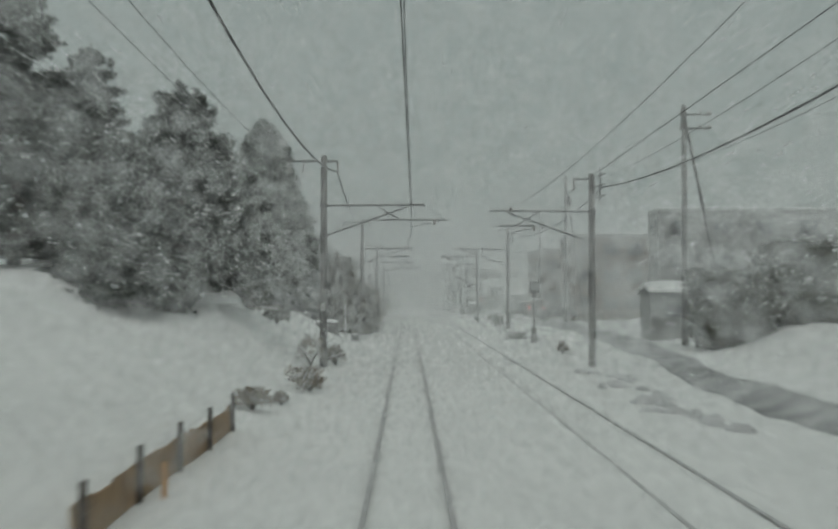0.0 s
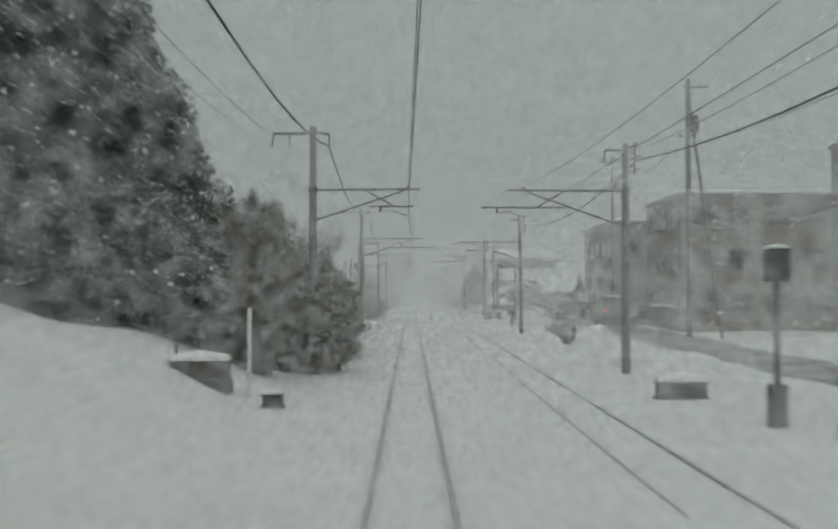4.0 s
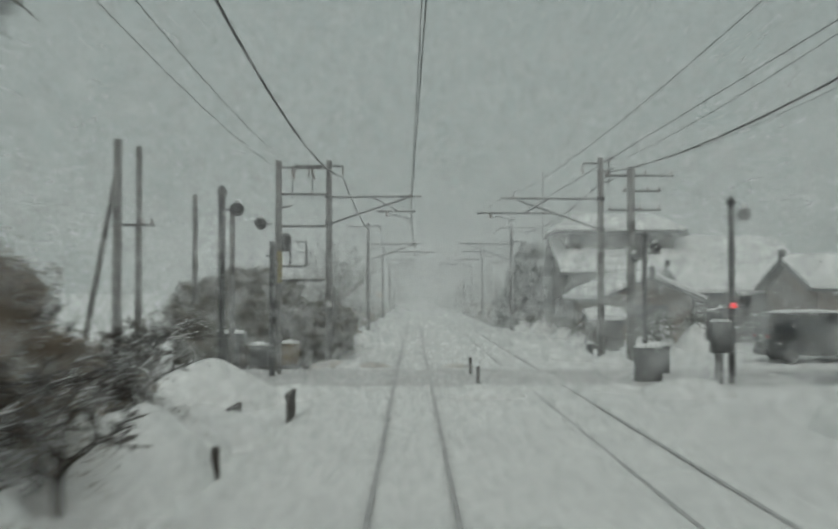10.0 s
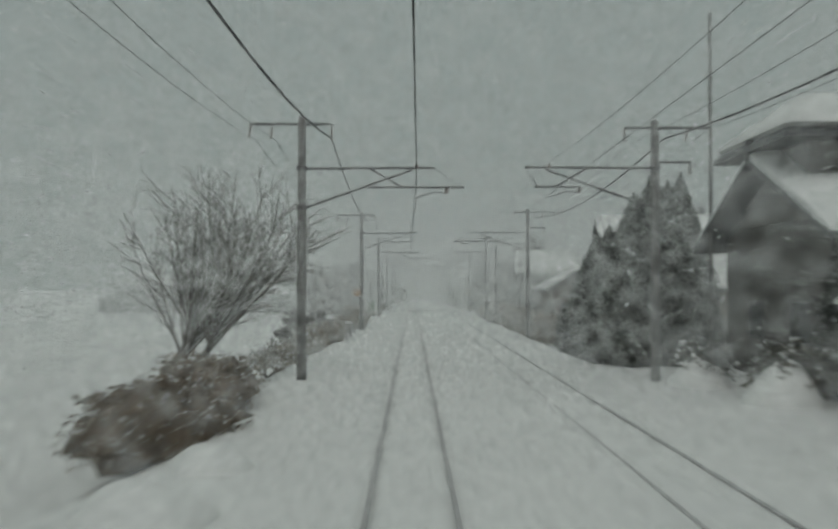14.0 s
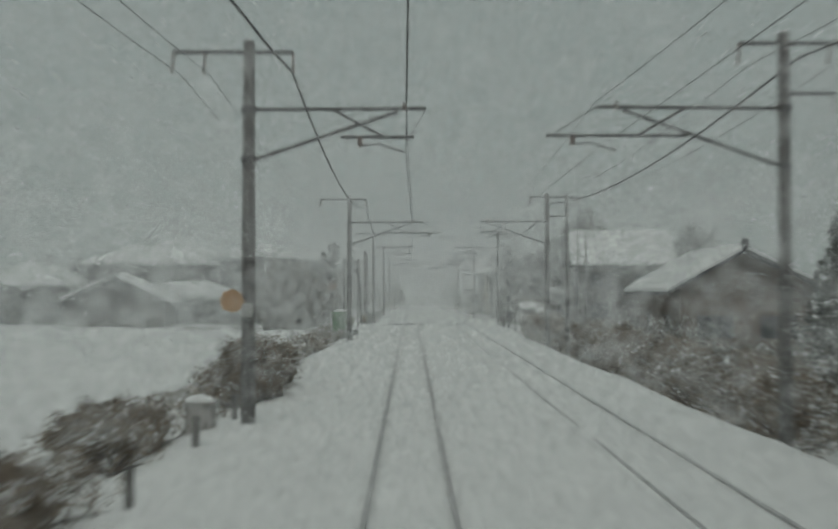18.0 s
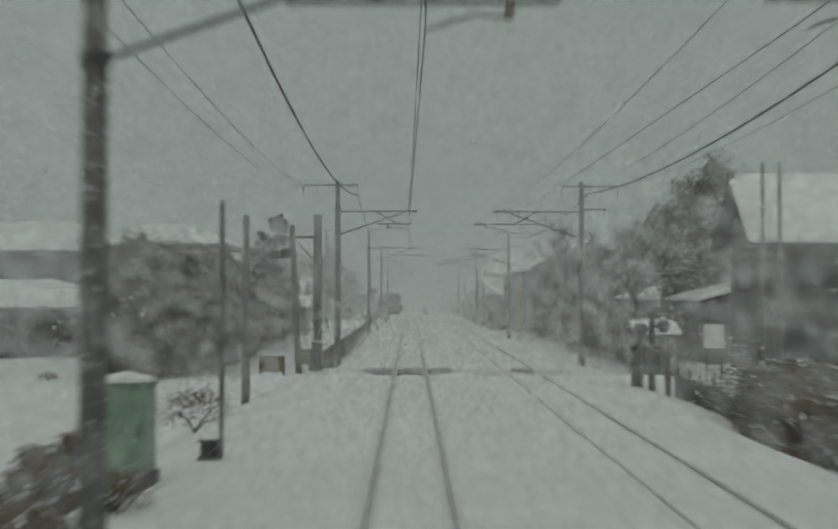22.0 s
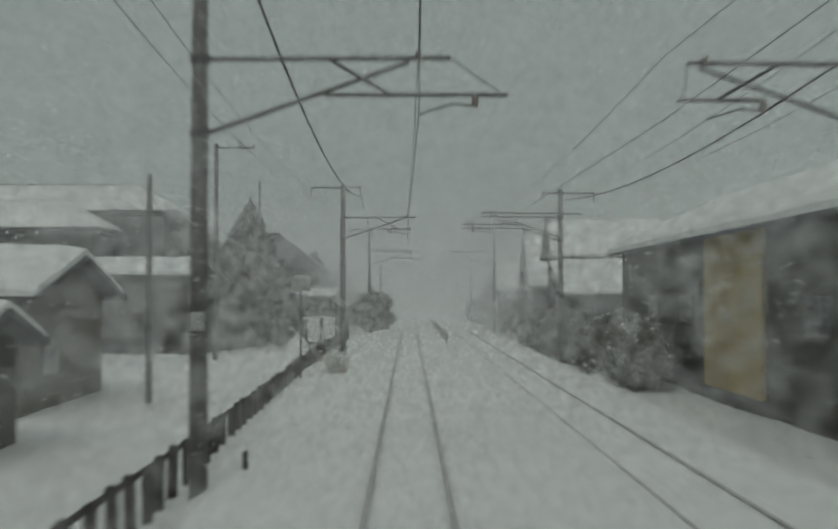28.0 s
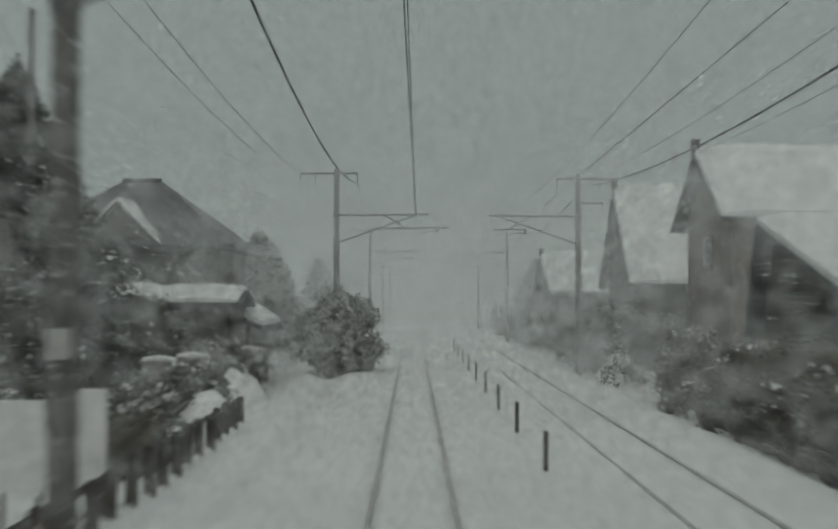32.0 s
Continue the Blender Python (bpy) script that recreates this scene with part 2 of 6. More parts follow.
def cloud(name, centres, sizes, mat, parent=None, label="", stretch=1.0, corners=4):
    """One mesh of many small loose leaves, turned at random."""
    c, s = np.asarray(centres, float), np.asarray(sizes, float)[:, None]
    n = len(c)
    a = np.random.normal(size=(n, 3))
    a /= np.linalg.norm(a, axis=1)[:, None]
    b = np.cross(a, np.random.normal(size=(n, 3)))
    b /= np.linalg.norm(b, axis=1)[:, None]
    if corners == 4:
        v = np.stack([c - a * s * stretch * 0.5, c + b * s * 0.32, c + a * s * stretch * 0.5, c - b * s * 0.32], 1)
    else:
        v = np.stack([c - a * s * 0.5 - b * s * 0.29, c + a * s * 0.5 - b * s * 0.29, c + b * s * 0.58], 1)
    mesh = bpy.data.meshes.new(name)
    mesh.vertices.add(n * corners)
    mesh.vertices.foreach_set("co", v.reshape(-1))
    mesh.loops.add(n * corners)
    mesh.loops.foreach_set("vertex_index", np.arange(n * corners, dtype=np.int32))
    mesh.polygons.add(n)
    mesh.polygons.foreach_set("loop_start", np.arange(0, n * corners, corners, dtype=np.int32))
    mesh.update(calc_edges=True)
    return tagged(obj(name, mesh, mat, parent, label), kind="stuff")


def smooth(a, b, x):
    t = min(max((x - a) / (b - a), 0.0), 1.0)
    return t * t * (3 - 2 * t)


def grid_mesh(name, xs, ys, height, mat, parent=None):
    xs, ys = list(xs), list(ys)
    verts = [(x, y, height(x, y)) for y in ys for x in xs]
    w = len(xs)
    faces = [(j * w + i, j * w + i + 1, (j + 1) * w + i + 1, (j + 1) * w + i) for j in range(len(ys) - 1) for i in range(w - 1)]
    mesh = bpy.data.meshes.new(name)
    mesh.from_pydata(verts, [], faces)
    for p in mesh.polygons:
        p.use_smooth = True
    return obj(name, mesh, mat, parent)

# ---- ground ----
TRACK = 4.08         # from the middle of one track to the other
GAUGE = 1.132        # between the middles of the rail heads
XING1 = (163.5, 172.5)
XING2 = (336.8, 340.8)


def road_x(y):
    return 9.2 + 3.0 * smooth(25, 80, y) + 2.2 * smooth(60, 150, y)


def ground_z(x, y):
    """The snow's surface."""
    n = noise.noise((x * 0.25, y * 0.12, 0)) * 0.5 + noise.noise((x * 0.9, y * 0.5, 3)) * 0.22
    z = -0.05
    off = min(abs(x + GAUGE / 2), abs(x - GAUGE / 2))
    if off < 0.22:
        z -= 0.05 * (1 - off / 0.22)
    if abs(x - TRACK + GAUGE / 2) < 0.14 or abs(x - TRACK - GAUGE / 2) < 0.14:
        z -= 0.035
    side = smooth(2.2, 4.5, -x) + smooth(6.0, 8.0, x)
    z += n * (0.05 + 0.28 * side)
    flat = 1 - smooth(0.0, 5.0, min(abs(y - sum(XING1) / 2) - 4.5, 99)) if XING1[0] - 6 < y < XING1[1] + 6 else 0
    up = (smooth(3.2, 8.5, -x) * 1.9 + smooth(8.3, 11.8, -x) * (0.8 + 0.8 * (1 - smooth(58, 76, y)))) * (1 - smooth(82, 100, y))
    up += smooth(4.6, 7.2, -x) * 0.55 * smooth(36, 44, y) * (1 - smooth(56, 66, y))
    mid = smooth(3.5, 7.0, -x) * 0.5 * smooth(85, 100, y) * (1 - smooth(150, 160, y))
    down = -smooth(3.6, 7.0, -x) * 1.1 * smooth(186, 200, y) * (1 - 0.55 * smooth(330, 345, y))
    rdown = -smooth(6.6, 9.0, x) * 1.3 * smooth(226, 236, y) * (1 - 0.6 * smooth(318, 330, y))
    rup = smooth(8.5, 10.0, x) * 0.35 * (1 - smooth(165, 190, y))
    rise = smooth(road_x(y) + 2.6, road_x(y) + 8, x) * 1.2 * (1 - smooth(95, 120, y))
    z += (up + mid + down + rdown + rup + rise) * (1 - flat)
    if flat:
        z = z * (1 - flat) - 0.07 * flat
    z -= (0.3 * smooth(2.3, 3.3, -x) * (smooth(125, 135, y) * (1 - smooth(186, 200, y)) + smooth(425, 436, y) * (1 - smooth(3.5, 3.9, -x))) + 0.42 * smooth(6.0, 7.5, x) * smooth(343, 352, y)) * (1 - flat)
    z -= 0.85 * smooth(2.7, 3.8, -x) * (1 - 0.7 * smooth(5.0, 8.0, -x)) * smooth(341, 345, y) * (1 - smooth(372, 425, y))
    far = smooth(30, 60, abs(x))
    return z * (1 - far) + far * (-0.6 + n)


cols = sorted({round(v, 3) for v in [i * 0.33 for i in range(-24, -9)] + [i * 0.33 for i in range(17, 42)] + [k * 0.1 for k in range(-30, 58)]
               + [-9 - 1.2 * i for i in range(18)] + [14 + 1.2 * i for i in range(16)] + [-4000, -1500, -600, -250, -110, -70, -45, 45, 70, 110, 250, 600, 1500, 4000]})
rows_y = sorted({round(v, 2) for v in [-60, -25] + [-8 + 0.9 * i for i in range(560)] + [510, 530, 560, 600, 660, 750, 900, 1300, 2500, 4500]} )
rows_y = [-4500.0, -1500.0, -500.0, -200.0] + rows_y
ground = tagged(grid_mesh("ground", cols, rows_y, ground_z, SNOW), "deep fresh snow over the railway and its banks", "snow", kind="structure")

# the road beside the line, and both level crossings
road = tagged(grid_mesh("road", [-1.0 + 0.2 * i for i in range(11)], [12 + 1.5 * i for i in range(108)], lambda x, y: 0, WETROAD), "wet grey road with slush beside the railway", "road", kind="structure")
for v in road.data.vertices:
    u, half = v.co.x, 0.75 + 0.75 * smooth(40, 70, v.co.y) + 0.8 * smooth(80, 125, v.co.y)
    v.co.x = road_x(v.co.y) + u * (half + 0.3 * noise.noise((u, v.co.y * 0.35, 5)))
    v.co.z = ground_z(v.co.x, v.co.y) + (0.06 if abs(u) < 0.95 and 13 < v.co.y < 171 else -0.15)


def slush_z(x, y):
    """The trodden surface of the level crossing; its rim sinks unevenly into the snow."""
    rim = 0.9 * noise.noise((x * 0.35, y * 0.1, 9)) + 0.35 * noise.noise((x * 1.3, y, 4))
    rise = smooth(XING1[0] - 0.3, XING1[0] + 1.1, y + rim) * (1 - smooth(XING1[1] - 1.1, XING1[1] + 0.3, y + rim))
    return ground_z(x, y) - 0.12 + 0.17 * rise + 0.035 * noise.noise((x * 1.1, y * 1.1, 1))


crossing = tagged(grid_mesh("road", [-30 + 0.4 * i for i in range(150)], [XING1[0] - 1.0 + 0.36 * i for i in range(32)], slush_z, SLUSH), "slushy road over the level crossing", "road", kind="structure")

# ---- rails ----


def rail_section(bm, x, y0, y1):
    prof = [(-0.0325, 0), (0.0325, 0), (0.0325, -0.03), (0.01, -0.045), (0.01, -0.11), (0.06, -0.135), (0.06, -0.15), (-0.06, -0.15), (-0.06, -0.135), (-0.01, -0.11), (-0.01, -0.045), (-0.0325, -0.03)]
    a = [bm.verts.new((x + px, y0, pz)) for px, pz in prof]
    b = [bm.verts.new((x + px, y1, pz)) for px, pz in prof]
    for i in range(len(prof)):
        j = (i + 1) % len(prof)
        bm.faces.new((a[j], a[i], b[i], b[j]))
    bm.faces.new(a)
    bm.faces.new(b[::-1])


rail_bm = bmesh.new()
rail_section(rail_bm, 0, 0, 24.99)
rail_mesh = bpy.data.meshes.new("rail")
rail_bm.to_mesh(rail_mesh)
rail_bm.free()
for cx in (0.0, TRACK):
    tr = thing("railway_track", cx, 0, 0.0, "narrow gauge track sunk in snow with bare dark rails" if cx == 0 else "second track beside it, its rails half under snow", "railway track", "tracks")
    for sx in (-1, 1):
        for k in range(26):
            obj("rail", rail_mesh, RAIL, tr).location = (sx * GAUGE / 2, -20 + 25 * k, 0.0 if cx == 0 else (-0.072 if sx < 0 else -0.045))

# ---- masts of the overhead line ----
MASTS = [6.6, 49.4, 91.2, 133.2, 176.2, 219.9, 265.1, 307.6, 351.8, 395.2, 438.2, 480.7, 523, 566, 609]


def mast(x, y, s, long_arm, style, arm_z, beam_z, reach, base=0.0, lean=0.0, twin=None):
    """s: 1 where the bracket reaches to the right. style 0: bracket; 1: a T-shaped head. arm_z, beam_z: heights of the top crossarm and of the bracket's beam."""
    m = thing("overhead_line_mast", x, y, base, "grey concrete railway mast with a steel bracket arm", "mast", "overhead line masts")
    h = arm_z + 0.2 - base
    part("post", tube([(0, 0, -0.9), (0, 0, h * 0.5), (0, 0, h)], [0.16, 0.14, 0.12], 14), POLE, m, smooth=True)
    part("cap", tube([(0, 0, h), (0, 0, h + 0.04)], [0.125, 0.06], 10), SNOW, m, "snow cap")

    def bracket(zb, dy, length):
        zl = zb - 0.58
        zs = zb - (1.22 if long_arm == (s > 0) or long_arm else 1.06)
        b0, b1, st = (2.12, 3.12, 3.42) if long_arm or s < 0 else (1.78, 2.86, 3.15)
        part("beam", tube([(0, dy, zb), (s * length, dy, zb + 0.03)], 0.04, 8), STEEL, m)
        part("strut", tube([(s * 0.1, dy, zs), (s * st, dy, zb - 0.04)], 0.036, 8), STEEL, m)
        part("brace", tube([(s * b0, dy, zb), (s * b1, dy, zl)], 0.032, 6), STEEL, m)
        a0, a1 = (2.05, 5.05) if long_arm else (1.95 if s > 0 else 2.35, 3.5 if s > 0 else 3.76)
        part("arm", tube([(s * a0, dy, zl), (s * a1, dy, zl)], 0.034, 8), STEEL, m)
        at = 4.5 if long_arm else 2.35
        wx = 3.4 + (0.17 if long_arm else -0.1)
        part("insulator", tube([(s * at, dy, zl), (s * at, dy, zl - 0.2)], 0.055, 8), PORCELAIN, m)
        part("pull_off", tube([(s * at, dy, zl - 0.18), (s * (at * 0.6 + wx * 0.4), dy, zl - 0.14), (s * wx, dy, zl - 0.32)], 0.018, 6), STEEL, m)
        part("insulator", tube([(s * wx, dy, zb - 0.02), (s * wx, dy, zb + 0.14)], 0.05, 8), PORCELAIN, m)
        part("tie", tube([(s * length, dy, zb + 0.03), (s * (a1 - 0.1), dy, zl)], 0.009, 4), WIRE, m)
        for zc in (zb, zs):
            part("clamp", tube([(0, dy * 0.3, zc - 0.07), (0, dy * 0.3, zc + 0.07)], 0.165, 12), STEEL, m)

    bracket(beam_z - base, 0.0, reach)
    if twin:
        bracket(twin - base, 0.45, reach)
    a, b = (-1.4, 0.55) if style == 0 else (-1.62, 0.92)
    if s < 0 and style == 1:
        a, b = -1.8, 0.92
    if s < 0 and style == 0:
        a, b = -0.1, 0.7
    za = arm_z - base
    part("crossarm", box(min(s * a, s * b), max(s * a, s * b), 0.12, 0.2, za - 0.04, za + 0.04, 0.008), STEEL, m)
    drops = [b, a, a * 0.58] if style or s > 0 else [b]
    for k, q in enumerate(drops):
        part("hanger", tube([(s * q, 0.16, za), (s * q - (0.05 if k else 0), 0.16, za - 0.46)], 0.028, 6), PORCELAIN, m)
    if s < 0 and style == 0:
        for zz in (za + 0.12, za - 0.3, za - 0.75):
            part("side_bracket", tube([(0.05, 0, zz - 0.06), (0.32, 0, zz), (0.55, 0, zz + 0.1)], 0.03, 6), STEEL, m)
        part("side_post", tube([(0.34, 0, za - 0.95), (0.34, 0, za + 0.3)], 0.03, 6), STEEL, m)
    if s < 0 and style == 1:
        part("side_bracket", box(0.1, 1.15, 0.1, 0.17, za - 1.12, za - 1.05), STEEL, m)
        part("hanger", tube([(1.12, 0.13, za - 1.08), (1.12, 0.13, za - 1.5)], 0.028, 6), PORCELAIN, m)
    m.matrix_basis = pose(x, y, base, 0, lean, 0)
    return m


LEFT = -3.42
FAR_SIDE = [7.5, 7.48, 7.5, 7.67, 7.68, 7.58, 7.93, 7.66, 8.08, 8.16, 7.83, 7.4, 7.5, 7.5, 7.5]
# heights of the near masts' crossarms and beams, then of the far masts', and the lengths of the beams
ARM_L = [8.27, 8.3, 8.36, 8.37, 7.99, 7.94, 7.84, 7.85, 7.97, 8.15, 8.34, 8.45, 8.3, 8.3, 8.3]
BEAM_L = [6.5, 6.48, 6.37, 6.51, 6.7, 6.53, 6.59, 6.55, 6.7, 6.63, 6.77, 6.56, 6.6, 6.6, 6.6]
ARM_R = [7.8, 7.58, 7.78, 7.85, 8.1, 7.83, 8.05, 8.0, 7.9, 7.9, 8.06, 8.2, 8.0, 8.0, 8.0]
BEAM_R = [6.4, 6.24, 6.33, 6.31, 6.63, 6.55, 6.63, 6.6, 6.68, 6.55, 6.8, 6.5, 6.5, 6.5, 6.5]
REACH_R = [4.1, 4.2, 4.12, 4.35, 4.05, 4.05, 4.0, 3.8, 4.05, 3.6, 4.0, 4.0, 4.0, 4.0, 4.0]
for i, y in enumerate(MASTS):
    style = 0 if i < 5 else 1
    ml = mast(LEFT, y, 1, i % 2 == 1, style, ARM_L[i], BEAM_L[i], 4.1 if i % 2 else 3.75)
    mr = mast(FAR_SIDE[i], y, -1, i % 2 == 0, style, ARM_R[i], BEAM_R[i], REACH_R[i], -1.1 if 226 < y < 320 else 0.0, -0.9 if i == 3 else 0.0, 7.03 if i == 10 else None)
    if i in (1, 3, 4, 6, 8, 9, 10):
        z0 = 2.35
        part("number_plate", box(-0.11, 0.11, -0.19, -0.165, z0 - 0.15, z0 + 0.15), SIGNPAINT, ml, "small white plate")
    if i == 3:
        part("band", tube([(0, 0, 2.85), (0, 0, 3.1)], 0.165, 12), DULLORANGE, ml, "faded orange band")
    if i == 6:
        bm = tube([(-0.32, -0.2, 2.55), (-0.32, -0.17, 2.55)], 0.25, 8)
        pb = part("plate", bm, ORANGE, ml, "dull orange plate facing the trains")
        part("bracket", box(-0.3, -0.05, -0.165, -0.1, 2.5, 2.56), STEEL, pb)

# ---- wires ----


def wire(name, label, r, at, sag, group="overhead wires", ys=MASTS, sides=5):
    """One run of wire over all the masts; at(i) gives its place on mast i, sag the dip between."""
    bm = bmesh.new()
    pts = []
    for i in range(len(ys) - 1):
        p, q = Vector((*at(i)[:1], ys[i], at(i)[1])), Vector((*at(i + 1)[:1], ys[i + 1], at(i + 1)[1]))
        for k in range(10):
            u = k / 10
            v = p.lerp(q, u)
            v.z -= 4 * (sag(i) if callable(sag) else sag) * u * (1 - u)
            pts.append(v)
    pts.append(q)
    add_tube(bm, pts, r, sides)
    w = part(name, bm, WIRE)
    return tagged(w, label, "wire", group)


def stag(i):
    return 0.16 if i % 2 else -0.1


wire("contact_wire", "dark contact wire over the track", 0.009, lambda i: (stag(i), BEAM_L[i] - 0.9), 0.0)
wire("messenger_wire", "messenger wire above the contact wire", 0.009, lambda i: (stag(i), BEAM_L[i] + 0.14), 0.45)
wire("contact_wire", "dark contact wire over the second track", 0.006, lambda i: (TRACK - stag(i + 1), BEAM_R[i] - 0.9), 0.0)
wire("messenger_wire", "messenger wire over the second track", 0.006, lambda i: (TRACK - stag(i + 1), BEAM_R[i] + 0.14), 0.45)
wire("feeder_cable", "thick dark cable slung along the mast tops", 0.026, lambda i: (LEFT + (0.55 if i < 5 else 0.92), ARM_L[i] - 0.46), lambda i: 1.0 if i < 4 else 0.92)
for q in (-1.45, -0.84):
    wire("feeder_wire", "thin wire hung from the outer crossarm", 0.008, lambda i, q=q: (LEFT + q, ARM_L[i] - 0.5), 0.6)
wire("signal_cable", "thick sagging cable along the far masts", 0.027, lambda i: (FAR_SIDE[i] + (0.45 if i < 5 else 0.3), ARM_R[i] - 0.35), 0.75)
wire("feeder_wire", "thin wire beside the far masts", 0.007, lambda i: (FAR_SIDE[i] - 0.75, ARM_R[i] - 0.5), 0.5)
wire("feeder_wire", "thin wire on the outer side of the far masts", 0.008, lambda i: (FAR_SIDE[i] + 1.7, ARM_R[i] - 0.05), 0.6)
dr = bmesh.new()
for i in range(len(MASTS) - 1):
    for k in range(1, 9):
        u = k / 9
        x = stag(i) * (1 - u) + stag(i + 1) * u
        zc = BEAM_L[i] * (1 - u) + BEAM_L[i + 1] * u
        add_tube(dr, [(x, MASTS[i] + u * (MASTS[i + 1] - MASTS[i]), zc - 0.9), (x, MASTS[i] + u * (MASTS[i + 1] - MASTS[i]), zc + 0.14 - 1.8 * u * (1 - u))], 0.003, 3, False)
tagged(part("dropper_wires", dr, WIRE), "fine droppers between messenger and contact wire", "wire", kind="stuff")

# ---- plants ----


def ball_points(n, rx, ry, rz, hollow=0.55, lump=0.3, seed=0.0, square=2.0):
    """Points in an uneven, lumpy ball."""
    d = np.random.normal(size=(n, 3))
    d /= np.linalg.norm(d, axis=1)[:, None]
    d[:, 2] = np.where((d[:, 2] < -0.5) & (square < 2.5), -d[:, 2], d[:, 2])
    if square > 2:
        d /= ((np.abs(d) ** square).sum(1) ** (1 / square))[:, None]
    r = hollow + (1 - hollow) * np.random.random(n) ** 0.7
    k = np.array([lumps(v, lump, seed) for v in d])
    return d * (r * k)[:, None] * np.array((rx, ry, rz))


def limbs(n, rx, rz, h, r=0.04):
    bm = bmesh.new()
    for k in range(n):
        a, e = random.uniform(0, math.tau), random.uniform(0.5, 0.95)
        tip = Vector((math.cos(a) * rx * e, math.sin(a) * rx * e, h + rz * random.uniform(0.1, 0.8)))
        add_tube(bm, [(0, 0, h * 0.15 * random.random()), tip * 0.5 + Vector((0, 0, 0.1)), tip], [r, r * 0.6, r * 0.2], 5)
    return bm


def lumps(v, lump, seed):
    q = lump * 1.6 * noise.noise((v[0] * 2.3 + seed, v[1] * 2.3, v[2] * 2.3)) + lump * 0.8 * noise.noise((v[0] * 5, v[1] * 5 + seed, v[2] * 5))
    return 1 + max(-0.3, min(q, 0.3))


def core_ball(rx, ry, rz, lump, seed, square, k=0.9, fine=3):
    """The dark, dense inside of a shrub, lumpy like its outside."""
    bm = bmesh.new()
    bmesh.ops.create_icosphere(bm, subdivisions=fine, radius=1.0)
    for v in bm.verts:
        d = np.array(v.co)
        if square > 2:
            d = d / ((np.abs(d) ** square).sum() ** (1 / square))
        d = d * lumps(d, lump, seed) * k * (1 + 0.10 * noise.noise((d[0] * 11 + seed, d[1] * 11, d[2] * 11)))
        v.co = (d[0] * rx, d[1] * ry, d[2] * rz)
    return bm


def bush(x, y, w, d, h, mat=None, n=None, leaf=0.13, snowy=0.5, label="", name="bush", z=None, cat="bush", group="", square=2.0):
    z = ground_z(x, y) if z is None else z
    t = thing(name, x, y, z, label or "evergreen bush flecked with snow", cat, group)
    mat = mat or HEDGE
    part("stem", limbs(6, max(w, d) * 0.42, h * 0.5, h * 0.25), BARK, t)
    n = n or int(750 * (w * d * h) ** 0.66) + 400
    seed, lump = random.random() * 99, 0.24 if mat is OVERGROWN else (0.35 if square < 2.5 else 0.22)
    dense = n > 1400 and mat in (HEDGE, DARKHEDGE, BRUSH, OVERGROWN)
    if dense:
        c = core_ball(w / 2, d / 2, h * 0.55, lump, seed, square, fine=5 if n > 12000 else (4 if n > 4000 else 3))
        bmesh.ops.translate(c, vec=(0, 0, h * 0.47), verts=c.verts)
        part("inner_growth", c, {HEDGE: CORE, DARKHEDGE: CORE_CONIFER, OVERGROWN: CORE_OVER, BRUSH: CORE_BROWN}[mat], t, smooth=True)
    p = ball_points(n, w / 2, d / 2, h * 0.55, 0.9 if dense else 0.5, lump, seed, square)
    p[:, 2] += h * 0.47
    cloud("crown", p, np.random.uniform(0.6, 1.4, n) * leaf, mat, t, corners=3)
    if snowy:
        k = int(min(n, 6000) * 0.16 * snowy)
        q = ball_points(k, w / 2, d / 2, h * 0.55, 0.95, lump, seed, square)
        q = q[q[:, 2] > 0]
        keep = np.array([noise.noise((v[0] * 1.2 + x, v[1] * 1.2 + y, v[2] * 1.2)) > 0.05 for v in q], bool)
        q = q[keep] if keep.any() else q[:3]
        q[:, 2] += h * 0.48
        cloud("snow_cover", q, np.random.uniform(0.7, 1.8, len(q)) * min(0.11, leaf * 1.1), SNOW, t, "patches of lying snow", corners=3)
    return t


def hedge(x, y0, y1, w, h, mat=None, step=3.0, label="", name="hedge", leaf=0.1, snowy=0.5, z=None, wob=0.5, dens=420, square=3.0, gaps=0.0):
    """A run of overgrown hedge, one plant after another."""
    y = y0
    while y < y1:
        if random.random() < gaps:
            y += step
            continue
        hh = h * random.uniform(0.8, 1.12)
        bush(x + random.uniform(-wob, wob), y, w * random.uniform(0.85, 1.15), step * 1.6, hh, mat, int(dens * 0.46 * w * hh ** 0.7), leaf, snowy, label, name, z, "hedge", name + " row", square)
        y += step


